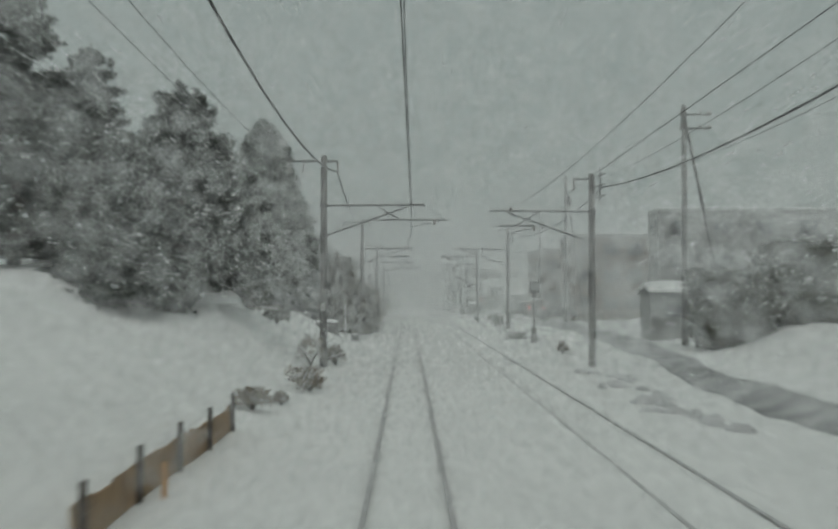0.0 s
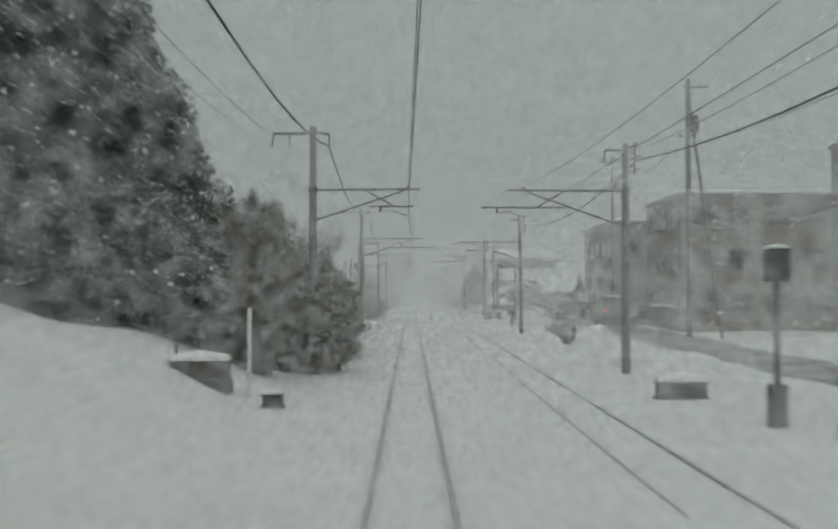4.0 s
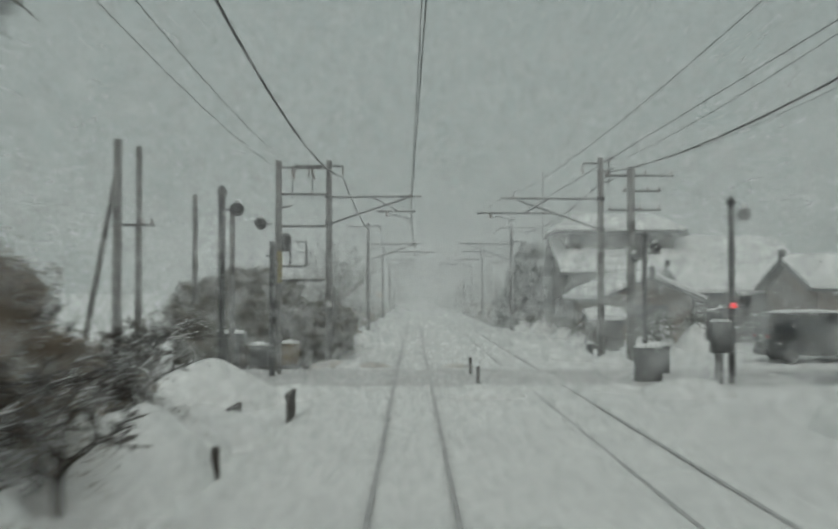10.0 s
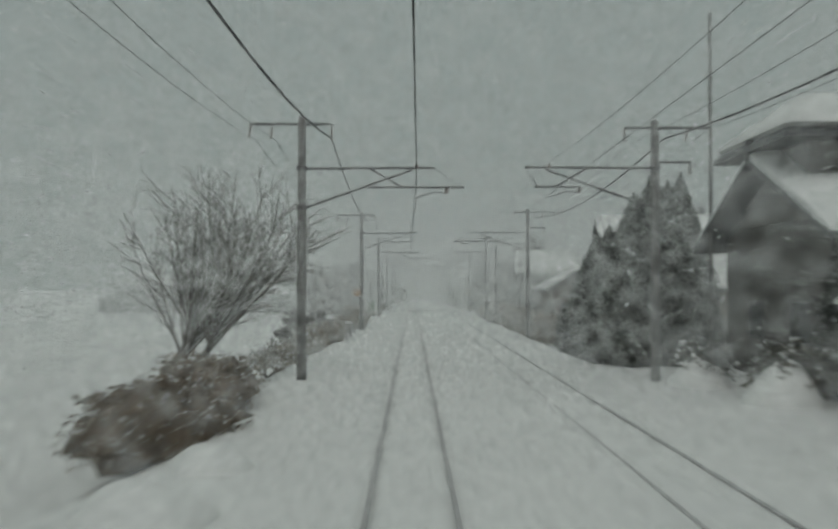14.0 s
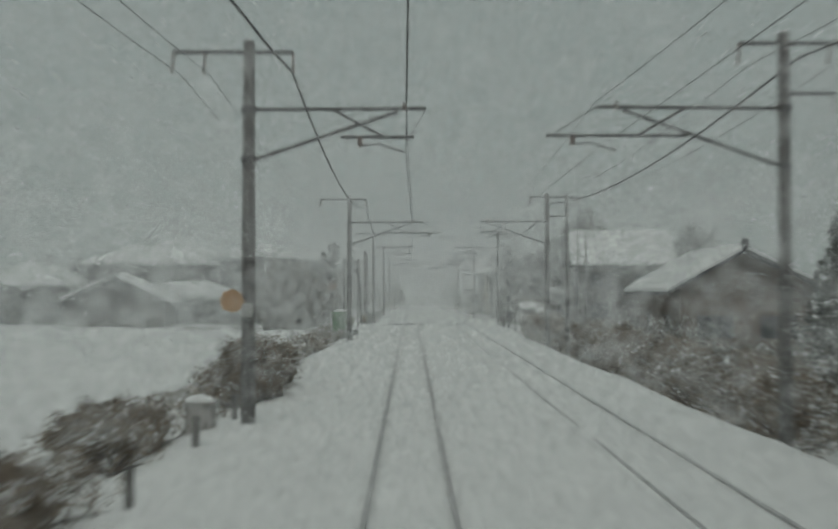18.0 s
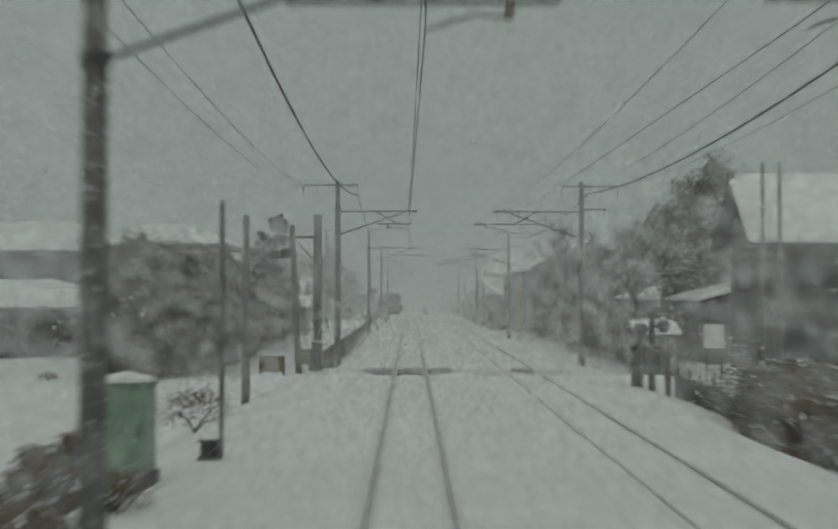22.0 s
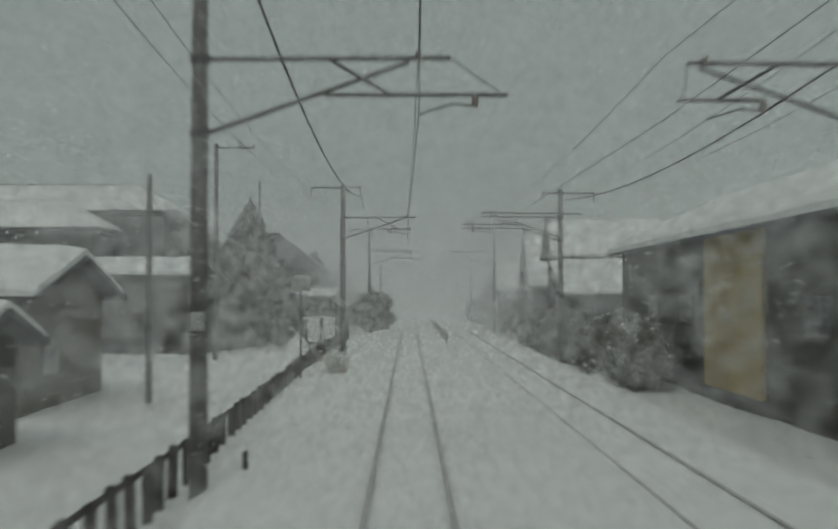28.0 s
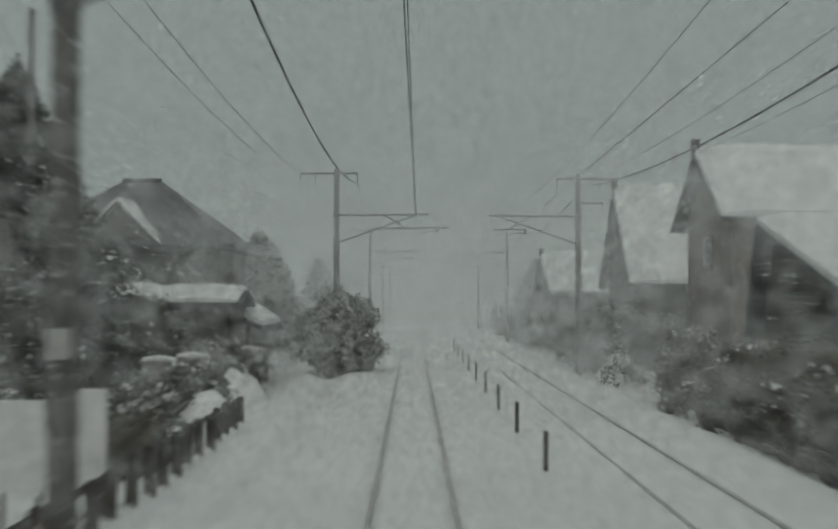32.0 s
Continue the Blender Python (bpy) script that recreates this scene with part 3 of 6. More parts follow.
def cypress(x, y, w, h, z=None, n=26000, label="tall dark cypress, dense to the ground", mat=None, leaf=0.15, full=(1.25, 0.8)):
    z = ground_z(x, y) - 0.1 if z is None else z
    t = thing("cypress_tree", x, y, z, label, "tree")
    part("trunk", tube([(0, 0, -0.3), (0, 0, h * 0.5), (0, 0, h * 0.95)], [w * 0.05, w * 0.03, 0.02], 8), BARK, t)
    n = int(n * 0.75)
    u = np.random.random(n) ** 0.75
    zz = (1 - u) * h
    a = np.random.random(n) * math.tau
    lum = np.array([noise.noise((math.cos(q) * 1.8 + x, math.sin(q) * 1.8, k * 0.55)) for q, k in zip(a, zz)])
    rad = (w / 2) * np.clip(u * full[0], 0, 1) ** full[1] * (0.78 + 0.24 * np.random.random(n)) * (1 + 0.42 * lum)
    rad *= np.where(zz < h * 0.08, 0.75, 1)
    c = np.stack([np.cos(a) * rad, np.sin(a) * rad, zz + np.random.normal(size=n) * 0.12], 1)
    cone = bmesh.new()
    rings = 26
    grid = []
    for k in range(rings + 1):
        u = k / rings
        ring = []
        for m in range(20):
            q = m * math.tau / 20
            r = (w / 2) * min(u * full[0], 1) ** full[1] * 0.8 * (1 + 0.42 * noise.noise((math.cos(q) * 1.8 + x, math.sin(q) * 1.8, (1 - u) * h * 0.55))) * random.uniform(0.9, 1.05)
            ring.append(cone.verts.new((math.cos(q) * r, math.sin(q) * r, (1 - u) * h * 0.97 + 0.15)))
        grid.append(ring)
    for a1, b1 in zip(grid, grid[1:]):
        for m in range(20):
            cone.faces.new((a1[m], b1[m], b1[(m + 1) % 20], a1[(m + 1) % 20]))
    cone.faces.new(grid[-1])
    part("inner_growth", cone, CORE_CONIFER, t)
    cloud("crown", c, np.random.uniform(0.6, 1.5, n) * leaf, mat or CYPRESS, t, corners=3)
    return t


def pine(x, y, w, h, z=None, n=150, seed=1, label="dark pine with ragged whorls of snowy boughs"):
    """Whorls of long boughs that bend up at their tips, bushy towards the outside, with upright shoots at the top."""
    z = ground_z(x, y) - 0.1 if z is None else z
    rnd = random.Random(seed)
    t = thing("pine_tree", x, y, z, label, "tree", "pines on the bank")
    part("trunk", tube([(0, 0, -0.3), (0.12, 0, h * 0.5), (0, 0.05, h)], [w * 0.035, w * 0.024, 0.03], 8), BARK, t)
    bm, pts, sn = bmesh.new(), [], []

    def tuft(p, q, m, wide, snow):
        f = np.random.random(m)
        base = np.array(p)[None] + f[:, None] * (np.array(q) - np.array(p))[None]
        pts.append(base + np.random.normal(size=(m, 3)) * wide * np.array((1, 1, 0.55)))
        if snow:
            k = m // 7
            lying = base[:k] + np.random.normal(size=(k, 3)) * wide * np.array((0.8, 0.8, 0.15))
            lying[:, 2] += wide * 0.75
            sn.append(lying)

    whorls = max(5, int(h / 0.85))
    each = max(5, n // whorls)
    for k in range(whorls):
        u = (k + 0.5) / whorls
        reach = (w / 2) * (1 - u) ** 0.62 * (0.72 + 0.28 * min(1, u * 6))
        turn = rnd.random() * math.tau
        for m in range(max(4, int(each * (1.2 - 0.7 * u)))):
            a = turn + m * 2.399 + rnd.uniform(-0.3, 0.3)
            ln = reach * rnd.uniform(0.55, 1.12)
            z0 = h * (0.03 + 0.93 * u) + rnd.uniform(-0.25, 0.25)
            tip = Vector((math.cos(a) * ln, math.sin(a) * ln, z0 + ln * rnd.uniform(-0.02, 0.3)))
            mid = Vector((tip.x * 0.55, tip.y * 0.55, z0 - 0.05 * ln))
            add_tube(bm, [(0, 0, z0), mid, tip], [0.05, 0.035, 0.012], 4)
            snow = rnd.random() < 0.3
            tuft(mid * 0.55 + Vector((0, 0, z0 * 0.45)), mid, int(60 + 40 * ln), 0.15, False)
            tuft(mid, tip, int(110 + 60 * ln), 0.17, snow)
            for q in range(4):
                root = mid.lerp(tip, rnd.uniform(0.0, 0.9))
                b = a + rnd.choice((-1, 1)) * rnd.uniform(0.5, 1.0)
                l2 = (0.25 + 0.2 * ln) * rnd.uniform(0.6, 1.1)
                tuft(root, root + Vector((math.cos(b) * l2, math.sin(b) * l2, l2 * rnd.uniform(0.1, 0.5))), 70, 0.1, snow)
    for k in range(9):
        a, d = rnd.random() * math.tau, rnd.uniform(0, w * 0.13)
        p = Vector((math.cos(a) * d, math.sin(a) * d, h * 0.9))
        tuft(p, p + Vector((0, 0, rnd.uniform(0.4, 0.95))), 80, 0.07, False)
    part("bough_frame", bm, BARK, t)
    p = np.concatenate(pts)
    cloud("needles", p, np.random.uniform(0.7, 1.4, len(p)) * 0.16, PINE, t, corners=3)
    q = np.concatenate(sn)
    cloud("snow_cover", q, np.random.uniform(0.6, 1.5, len(q)) * 0.15, SNOW, t, "snow on the boughs")
    return t


def bare_tree(x, y, w, h, z=None, seed=1, label="leafless tree with snowy twigs", levels=6, spread_a=0.5, r0=0.16, thin=0.012, snowy=True):
    z = ground_z(x, y) - 0.1 if z is None else z
    rnd = random.Random(seed)
    t = thing("bare_tree", x, y, z, label, "tree")
    trunk, twig, lying = bmesh.new(), bmesh.new(), bmesh.new()

    def grow(p, d, ln, r, lev):
        q = p + d * ln
        mid = p.lerp(q, 0.5) + Vector((rnd.uniform(-1, 1), rnd.uniform(-1, 1), rnd.uniform(-0.4, 0.6))) * ln * 0.08
        add_tube(trunk if lev < 3 else twig, [p, mid, q], [max(r, thin), max(r * 0.85, thin * 0.9), max(r * 0.65, thin * 0.75)], 6 if lev < 3 else 3, lev < 2)
        if snowy and 1 <= lev < 5:
            up = Vector((0, 0, max(r, thin) * 0.8))
            add_tube(lying, [p + up, mid + up, q + up], max(r, thin) * 0.6, 3, False)
        if lev < levels:
            for k in range(3 if lev else 4):
                dd = (d + Vector((rnd.gauss(0, spread_a), rnd.gauss(0, spread_a), rnd.gauss(0.12, spread_a * 0.6)))).normalized()
                grow(p.lerp(q, rnd.uniform(0.55, 1.0)), dd, ln * rnd.uniform(0.6, 0.82), r * 0.55, lev + 1)

    grow(Vector((0, 0, 0)), Vector((0, 0, 1)), h * 0.27, r0, 0)
    top = max((v.co.z for v in twig.verts), default=h)
    wide = max((math.hypot(v.co.x, v.co.y) for v in twig.verts), default=w / 2)
    for bm in (trunk, twig, lying):
        for v in bm.verts:
            v.co.x *= (w / 2) / wide
            v.co.y *= (w / 2) / wide
            v.co.z *= h / top
    part("trunk", trunk, BARK, t)
    part("twig_crown", twig, BARK, t)
    if snowy:
        tagged(part("snow_cover", lying, SNOW, t, "snow lying along the branches"), kind="stuff")
    else:
        lying.free()
    return t


def fan_tree(x, y, z, low, high, reach, n, seed, label="sprawling leafless tree with snow along its branches", deep=1.5):
    """A tree of long straight shoots that fan out from a short trunk towards the line."""
    rnd = random.Random(seed)
    t = thing("bare_tree", x, y, z, label, "tree")
    wood, twig, lying = bmesh.new(), bmesh.new(), bmesh.new()
    head = Vector((0.9, 0, 2.0))
    add_tube(wood, [(0, 0, -0.5), (0.3, 0.05, 0.9), head], [0.2, 0.17, 0.13], 8)

    def shoot(bm, p, q, r, sides):
        mid = p.lerp(q, 0.5) - Vector((0, 0, (q - p).length * 0.04))
        add_tube(bm, [p, mid, q], [r, r * 0.75, r * 0.3], sides, False)
        up = Vector((0, 0, r * 0.75))
        add_tube(lying, [p + up, mid + up, q + up * 0.6], [r * 0.75, r * 0.65, r * 0.3], 4, False)

    for k in range(n):
        a = radians(low + (high - low) * (k + rnd.uniform(-0.3, 0.3)) / (n - 1))
        ln = reach * rnd.uniform(0.75, 1.05)
        p = head * rnd.uniform(0.55, 1.0)
        q = p + Vector((math.cos(a) * ln, rnd.uniform(-deep, deep), math.sin(a) * ln))
        shoot(wood, p, q, rnd.uniform(0.04, 0.065), 6)
        for m in range(11):
            s = p.lerp(q, rnd.uniform(0.2, 0.95))
            b = a + rnd.choice((-1, 1)) * radians(rnd.uniform(18, 45))
            l2 = ln * rnd.uniform(0.12, 0.32)
            e = s + Vector((math.cos(b) * l2, rnd.uniform(-0.4, 0.4), math.sin(b) * l2))
            shoot(twig, s, e, 0.022, 4)
            for w in range(3):
                s2 = s.lerp(e, rnd.uniform(0.3, 0.9))
                c = b + radians(rnd.uniform(-40, 40))
                l3 = l2 * rnd.uniform(0.3, 0.5)
                shoot(twig, s2, s2 + Vector((math.cos(c) * l3, rnd.uniform(-0.2, 0.2), math.sin(c) * l3)), 0.012, 3)
    part("trunk", wood, BARK, t)
    part("twig_crown", twig, BARK, t)
    tagged(part("snow_cover", lying, SNOW, t, "snow lying along the branches"), kind="stuff")
    return t



def grass_clump(x, y, w, h, n, seed, label="clump of tall straw bent under snow"):
    """Upright dry stems that bow outwards, with snow held between them."""
    rnd = random.Random(seed)
    t = thing("grass_clump", x, y, ground_z(x, y), label, "grass")
    bm = bmesh.new()
    for k in range(n):
        a, d = rnd.random() * math.tau, (w / 2) * math.sqrt(rnd.random()) * 0.7
        foot = Vector((math.cos(a) * d, math.sin(a) * d, -0.1))
        top = foot + Vector((rnd.gauss(0, w * 0.16), rnd.gauss(0, w * 0.16), h * rnd.uniform(0.35, 1.05)))
        bend = foot.lerp(top, 0.6) + Vector((0, 0, h * 0.08))
        add_tube(bm, [foot, bend, top], [0.012, 0.009, 0.004], 3, False)
    tagged(part("stems", bm, STRAW, t), kind="stuff")
    q = np.random.normal(size=(n * 3, 3)) * np.array((w * 0.2, w * 0.2, h * 0.22)) + np.array((0, 0, h * 0.5))
    cloud("snow_cover", q, np.random.uniform(0.04, 0.12, n * 3), SNOW, t, "snow caught among the stems", corners=3)
    return t

# ---- buildings ----


def window(parent, cx, y, cz, w, h, side="y", n=2, frame_mat=None, face=-1):
    """A framed window with its panes in a wall; face: the way it looks along its axis."""
    t = 0.04
    e = part("window", box(-w / 2 - t, w / 2 + t, 0, 0.05, -h / 2 - t, h / 2 + t) if side == "y" else box(0, 0.05, -w / 2 - t, w / 2 + t, -h / 2 - t, h / 2 + t), frame_mat or STEEL, parent)
    e.location = (cx, y, cz)
    for k in range(n):
        a, b = -w / 2 + w * k / n + 0.02, -w / 2 + w * (k + 1) / n - 0.02
        o = (-0.006, 0.0) if face < 0 else (0.05, 0.056)
        part("pane", box(a, b, *o, -h / 2, h / 2) if side == "y" else box(*o, a, b, -h / 2, h / 2), GLASS, e)
    return e


def prism(bm, pts, y0, y1, axis="y"):
    """A closed outline in x, z (or y, z) drawn out along the other axis."""
    f = (lambda a, z, b: (a, b, z)) if axis == "y" else (lambda a, z, b: (b, a, z))
    p = [bm.verts.new(f(a, z, y0)) for a, z in pts]
    q = [bm.verts.new(f(a, z, y1)) for a, z in pts]
    for i in range(len(pts)):
        j = (i + 1) % len(pts)
        bm.faces.new((p[i], p[j], q[j], q[i]))
    bm.faces.new(p[::-1])
    bm.faces.new(q)
    bmesh.ops.recalc_face_normals(bm, faces=bm.faces[:])
    return bm


def snow_slab(bm, pts, y0, y1, axis, thick):
    """Lying snow on a roof: an uneven, rounded slab that follows its outline."""
    n = max(2, int(abs(y1 - y0) / 0.8))
    f = (lambda a, z, b: (a, b, z)) if axis == "y" else (lambda a, z, b: (b, a, z))
    fine = []
    for (a, z), (c, w) in zip(pts, pts[1:]):
        k = max(2, int(math.hypot(c - a, w - z) / 0.6))
        fine += [(a + (c - a) * i / k, z + (w - z) * i / k) for i in range(k)]
    fine.append(pts[-1])
    rows = []
    for j in range(n + 1):
        b = y0 + (y1 - y0) * j / n
        edge_j = 0.55 if j in (0, n) else 1
        row = []
        for i, (a, z) in enumerate(fine):
            e = 0.6 if i in (0, len(fine) - 1) else 1
            tk = thick * e * edge_j * (1 + 0.25 * noise.noise((a * 0.7 + y0, b * 0.7, z)))
            row.append(bm.verts.new(f(a, z + tk, b)))
        rows.append(row)
    low = [[bm.verts.new(f(a, z + 0.012, y0 + (y1 - y0) * j / n)) for a, z in fine] for j in (0, n)]
    for r, s in zip(rows, rows[1:]):
        for i in range(len(fine) - 1):
            bm.faces.new((r[i], r[i + 1], s[i + 1], s[i]))
    for r, q in ((rows[0], low[0]), (rows[-1], low[1])):
        for i in range(len(fine) - 1):
            bm.faces.new((r[i], r[i + 1], q[i + 1], q[i]))
    for i in (0, len(fine) - 1):
        side = [r[i] for r in rows]
        bm.faces.new(side + [low[1][i], low[0][i]])
    bmesh.ops.recalc_face_normals(bm, faces=bm.faces[:])
    return bm


def house(name, x0, x1, y0, y1, eave, ridge, axis, wall, label, base=0.0, over=0.7, snow=0.3, windows=(), storeys=1, ridge_at=0.5, roof_mat=None, cat="house", group="", tiles=True, hip=0.0):
    """A gabled house. axis: the way its ridge runs. windows: (face, along, z, width, height)."""
    cx, cy = (x0 + x1) / 2, (y0 + y1) / 2
    t = thing(name, cx, cy, base, label, cat, group)
    w, d = (x1 - x0) / 2, (y1 - y0) / 2
    half, run = (w, d) if axis == "y" else (d, w)
    rx = -half + 2 * half * ridge_at
    e, r = eave - base, ridge - base
    part("wall", prism(bmesh.new(), [(-half, -1.2), (half, -1.2), (half, e), (rx, r - 0.12), (-half, e)], -run, run, axis), wall, t)
    sl1, sl2 = (r - e) / (rx + half), (r - e) / (half - rx)
    out = [(-half - over, e - sl1 * over), (rx, r), (half + over, e - sl2 * over)]
    if hip:
        # a hipped roof: its ridge stops short of both ends
        def hipped(lift, grow):
            bm = bmesh.new()
            a, b = half + over + grow, run + over + grow
            g = lambda u, v, z: (u, v, z) if axis == "y" else (v, u, z)
            e0 = e - sl1 * over + lift
            low = [bm.verts.new(g(u, v, e0 - 0.16)) for u, v in ((-a, -b), (a, -b), (a, b), (-a, b))]
            rim = [bm.verts.new(g(u, v, e0)) for u, v in ((-a, -b), (a, -b), (a, b), (-a, b))]
            k0, k1 = bm.verts.new(g(rx, -b + hip, r + lift)), bm.verts.new(g(rx, b - hip, r + lift))
            for i in range(4):
                bm.faces.new((low[i], low[(i + 1) % 4], rim[(i + 1) % 4], rim[i]))
            for f in ((rim[0], rim[1], k0), (rim[1], rim[2], k1, k0), (rim[2], rim[3], k1), (rim[3], rim[0], k0, k1), low[::-1]):
                bm.faces.new(f)
            bmesh.ops.recalc_face_normals(bm, faces=bm.faces[:])
            return bm

        t.children[0].data.clear_geometry()
        wb = box(-w, w, -d, d, -1.2, e)
        wb.to_mesh(t.children[0].data)
        wb.free()
        roof = part("roof", hipped(0.0, 0.0), roof_mat or TILE, t)
        if snow:
            sb = hipped(snow, -0.08)
            bmesh.ops.bevel(sb, geom=sb.edges[:], offset=0.1, segments=2, affect="EDGES")
            part("roof_snow", sb, SNOW, roof, "thick even layer of snow", smooth=True)
        kb = box(-0.14, 0.14, -(run + over - hip), run + over - hip, r - 0.1, r + snow * 0.5 + 0.12) if axis == "y" else box(-(run + over - hip), run + over - hip, -0.14, 0.14, r - 0.1, r + snow * 0.5 + 0.12)
        part("ridge_cap", kb, roof_mat or TILE, roof)
    roof = roof if hip else part("roof", prism(bmesh.new(), [(a, z) for a, z in out] + [(a, z - 0.16) for a, z in reversed(out)], -run - over, run + over, axis), roof_mat or TILE, t)
    if not hip:
        part("roof_snow", snow_slab(bmesh.new(), out, -run - over + 0.06, run + over - 0.06, axis, snow), SNOW, roof, "thick even layer of snow", smooth=False)
    if tiles and not hip:
        rb = bmesh.new()
        if axis == "y":
            add_box(rb, rx - 0.16, rx + 0.16, -run - over - 0.03, -run - over + 0.3, r - 0.1, r + snow + 0.2, 0.04)
        else:
            add_box(rb, -run - over - 0.03, -run - over + 0.3, rx - 0.16, rx + 0.16, r - 0.1, r + snow + 0.2, 0.04)
        part("ridge_end_tile", rb, TILE, roof)
    for face, along, z, ww, hh in windows:
        if face == "s":
            window(t, along, -d - 0.03, z - base, ww, hh, "y", max(1, round(ww / 0.9)))
        elif face == "w":
            window(t, -w - 0.03, along, z - base, ww, hh, "x", max(1, round(ww / 0.9)))
        elif face == "e":
            window(t, w - 0.02, along, z - base, ww, hh, "x", max(1, round(ww / 0.9)), face=1)
    return t


def block(name, x0, x1, y0, y1, z0, top, wall, label, storeys=2, bays_s=4, bays_w=5, parapet=0.35, win=(1.5, 1.2), cat="building"):
    """A flat-roofed building with rows of windows on the two sides that face the line."""
    cx, cy, w, d, h = (x0 + x1) / 2, (y0 + y1) / 2, (x1 - x0) / 2, (y1 - y0) / 2, top - z0
    t = thing(name, cx, cy, z0, label, cat)
    part("wall", box(-w, w, -d, d, -1.0, h), wall, t)
    roof = part("roof", box(-w - 0.12, w + 0.12, -d - 0.12, d + 0.12, h, h + 0.22), CONCRETE, t)
    part("roof_snow", snow_slab(bmesh.new(), [(-w, h + 0.22), (w, h + 0.22)], -d, d, "y", 0.25), SNOW, roof, "layer of snow")
    for s in range(storeys):
        zc = h * (s + 0.55) / storeys
        for k in range(bays_s):
            window(t, -w + 2 * w * (k + 0.5) / bays_s, -d - 0.03, zc, win[0], win[1], "y", 2)
        for k in range(bays_w):
            window(t, -w - 0.03, -d + 2 * d * (k + 0.5) / bays_w, zc, win[0], win[1], "x", 2)
    return t

# ================= small kinds of things =================


def utility_pole(x, y, top, r=0.15, z=None, arms=(), label="grey concrete utility pole with crossarms", stay=None, tank=None, plates=()):
    z = ground_z(x, y) if z is None else z
    t = thing("utility_pole", x, y, z, label, "pole", "utility poles")
    h = top - z
    part("post", tube([(0, 0, -0.5), (0, 0, h)], [r, r * 0.75], 10), CONCRETE, t, smooth=True)
    for dz, a, b in arms:
        part("crossarm", box(a, b, 0.1, 0.18, h - dz - 0.04, h - dz + 0.04), STEEL, t)
        for q in (a + 0.08, (a + b) / 2 + 0.25, b - 0.08):
            part("insulator", tube([(q, 0.14, h - dz + 0.04), (q, 0.14, h - dz + 0.2)], [0.05, 0.03], 8), PORCELAIN, t)
    if stay:
        part("stay_pole", tube([(stay[0], stay[1], -0.4), (0.05, 0, h * 0.93)], [0.1, 0.08], 8), CONCRETE, t)
    if tank:
        part("transformer", tube([(0.32, -0.05, h - tank - 0.45), (0.32, -0.05, h - tank + 0.42), (0.32, -0.05, h - tank + 0.5)], [0.24, 0.25, 0.12], 12), STEEL, t, "grey transformer can")
    return t


def cabinet(name, x, y, w, d, h, mat, label, z=None, legs=0.0, cat="cabinet", rz=0.0, cap=0.16):
    """A trackside cabinet: plinth, body, door, handle and a cap of snow."""
    z = ground_z(x, y) - 0.03 if z is None else z
    t = thing(name, x, y, z, label, cat, "", rz)
    if legs:
        for sx in (-1, 1):
            for sy in (-1, 1):
                part("leg", box(sx * (w / 2 - 0.06) - 0.03, sx * (w / 2 - 0.06) + 0.03, sy * (d / 2 - 0.06) - 0.03, sy * (d / 2 - 0.06) + 0.03, -0.2, legs), STEEL, t)
    else:
        part("plinth", box(-w / 2 - 0.05, w / 2 + 0.05, -d / 2 - 0.05, d / 2 + 0.05, -0.3, 0.1, 0.02), CONCRETE, t)
        legs = 0.1
    b = part("body", box(-w / 2, w / 2, -d / 2, d / 2, legs, h, 0.02), mat, t)
    door = part("door", box(-w / 2 + 0.05, w / 2 - 0.05, -d / 2 - 0.02, -d / 2 + 0.01, legs + 0.06, h - 0.06, 0.008), mat, t)
    part("handle", box(w / 2 - 0.14, w / 2 - 0.11, -d / 2 - 0.05, -d / 2 - 0.021, h * 0.45, h * 0.6), STEEL, door)
    part("roof", box(-w / 2 - 0.04, w / 2 + 0.04, -d / 2 - 0.05, d / 2 + 0.04, h, h + 0.03), mat, t)
    if cap:
        part("snow_cap", snow_slab(bmesh.new(), [(-w / 2, h + 0.03), (w / 2, h + 0.03)], -d / 2, d / 2, "y", cap), SNOW, t, "rounded cap of snow")
    return t


def crossing_signal(x, y, h, label, lamps=((0.0, 2.6),), z=None, sx=1, pole=None, bell=True, cross=False, arm=0.35):
    """A level crossing's flashing light: a post, hooded lamps on brackets."""
    z = ground_z(x, y) if z is None else z
    t = thing("crossing_signal", x, y, z, label, "signal", "crossing signals")
    part("post", tube([(0, 0, -0.4), (0, 0, h)], [0.11, 0.1], 10), pole or BLACK, t)
    for dx, zz in lamps:
        q = sx * (arm + dx)
        part("bracket", tube([(0, 0, zz), (q, 0, zz)], 0.03, 6), STEEL, t)
        lamp = part("lamp", tube([(q, -0.1, zz), (q, 0.08, zz)], [0.2, 0.2], 14), BLACK, t)
        part("hood", tube([(q, -0.34, zz + 0.05), (q, -0.1, zz + 0.03)], [0.13, 0.14], 12), BLACK, lamp)
        part("snow_cap", tube([(q, -0.1, zz + 0.18), (q, 0.08, zz + 0.2)], [0.09, 0.1], 8), SNOW, lamp)
    if bell:
        part("bell", tube([(0, 0, h), (0, 0, h + 0.12), (0, 0, h + 0.26)], [0.16, 0.15, 0.05], 12), BLACK, t)
    if cross:
        for a in (35, -35):
            bm = box(-0.6, 0.6, -0.16, -0.13, -0.07, 0.07)
            bmesh.ops.transform(bm, matrix=Matrix.Translation((0, 0, h - 0.5)) @ Matrix.Rotation(radians(a), 4, "Y"), verts=bm.verts)
            part("cross_board", bm, YELLOW, t, "faded yellow board")
    return t


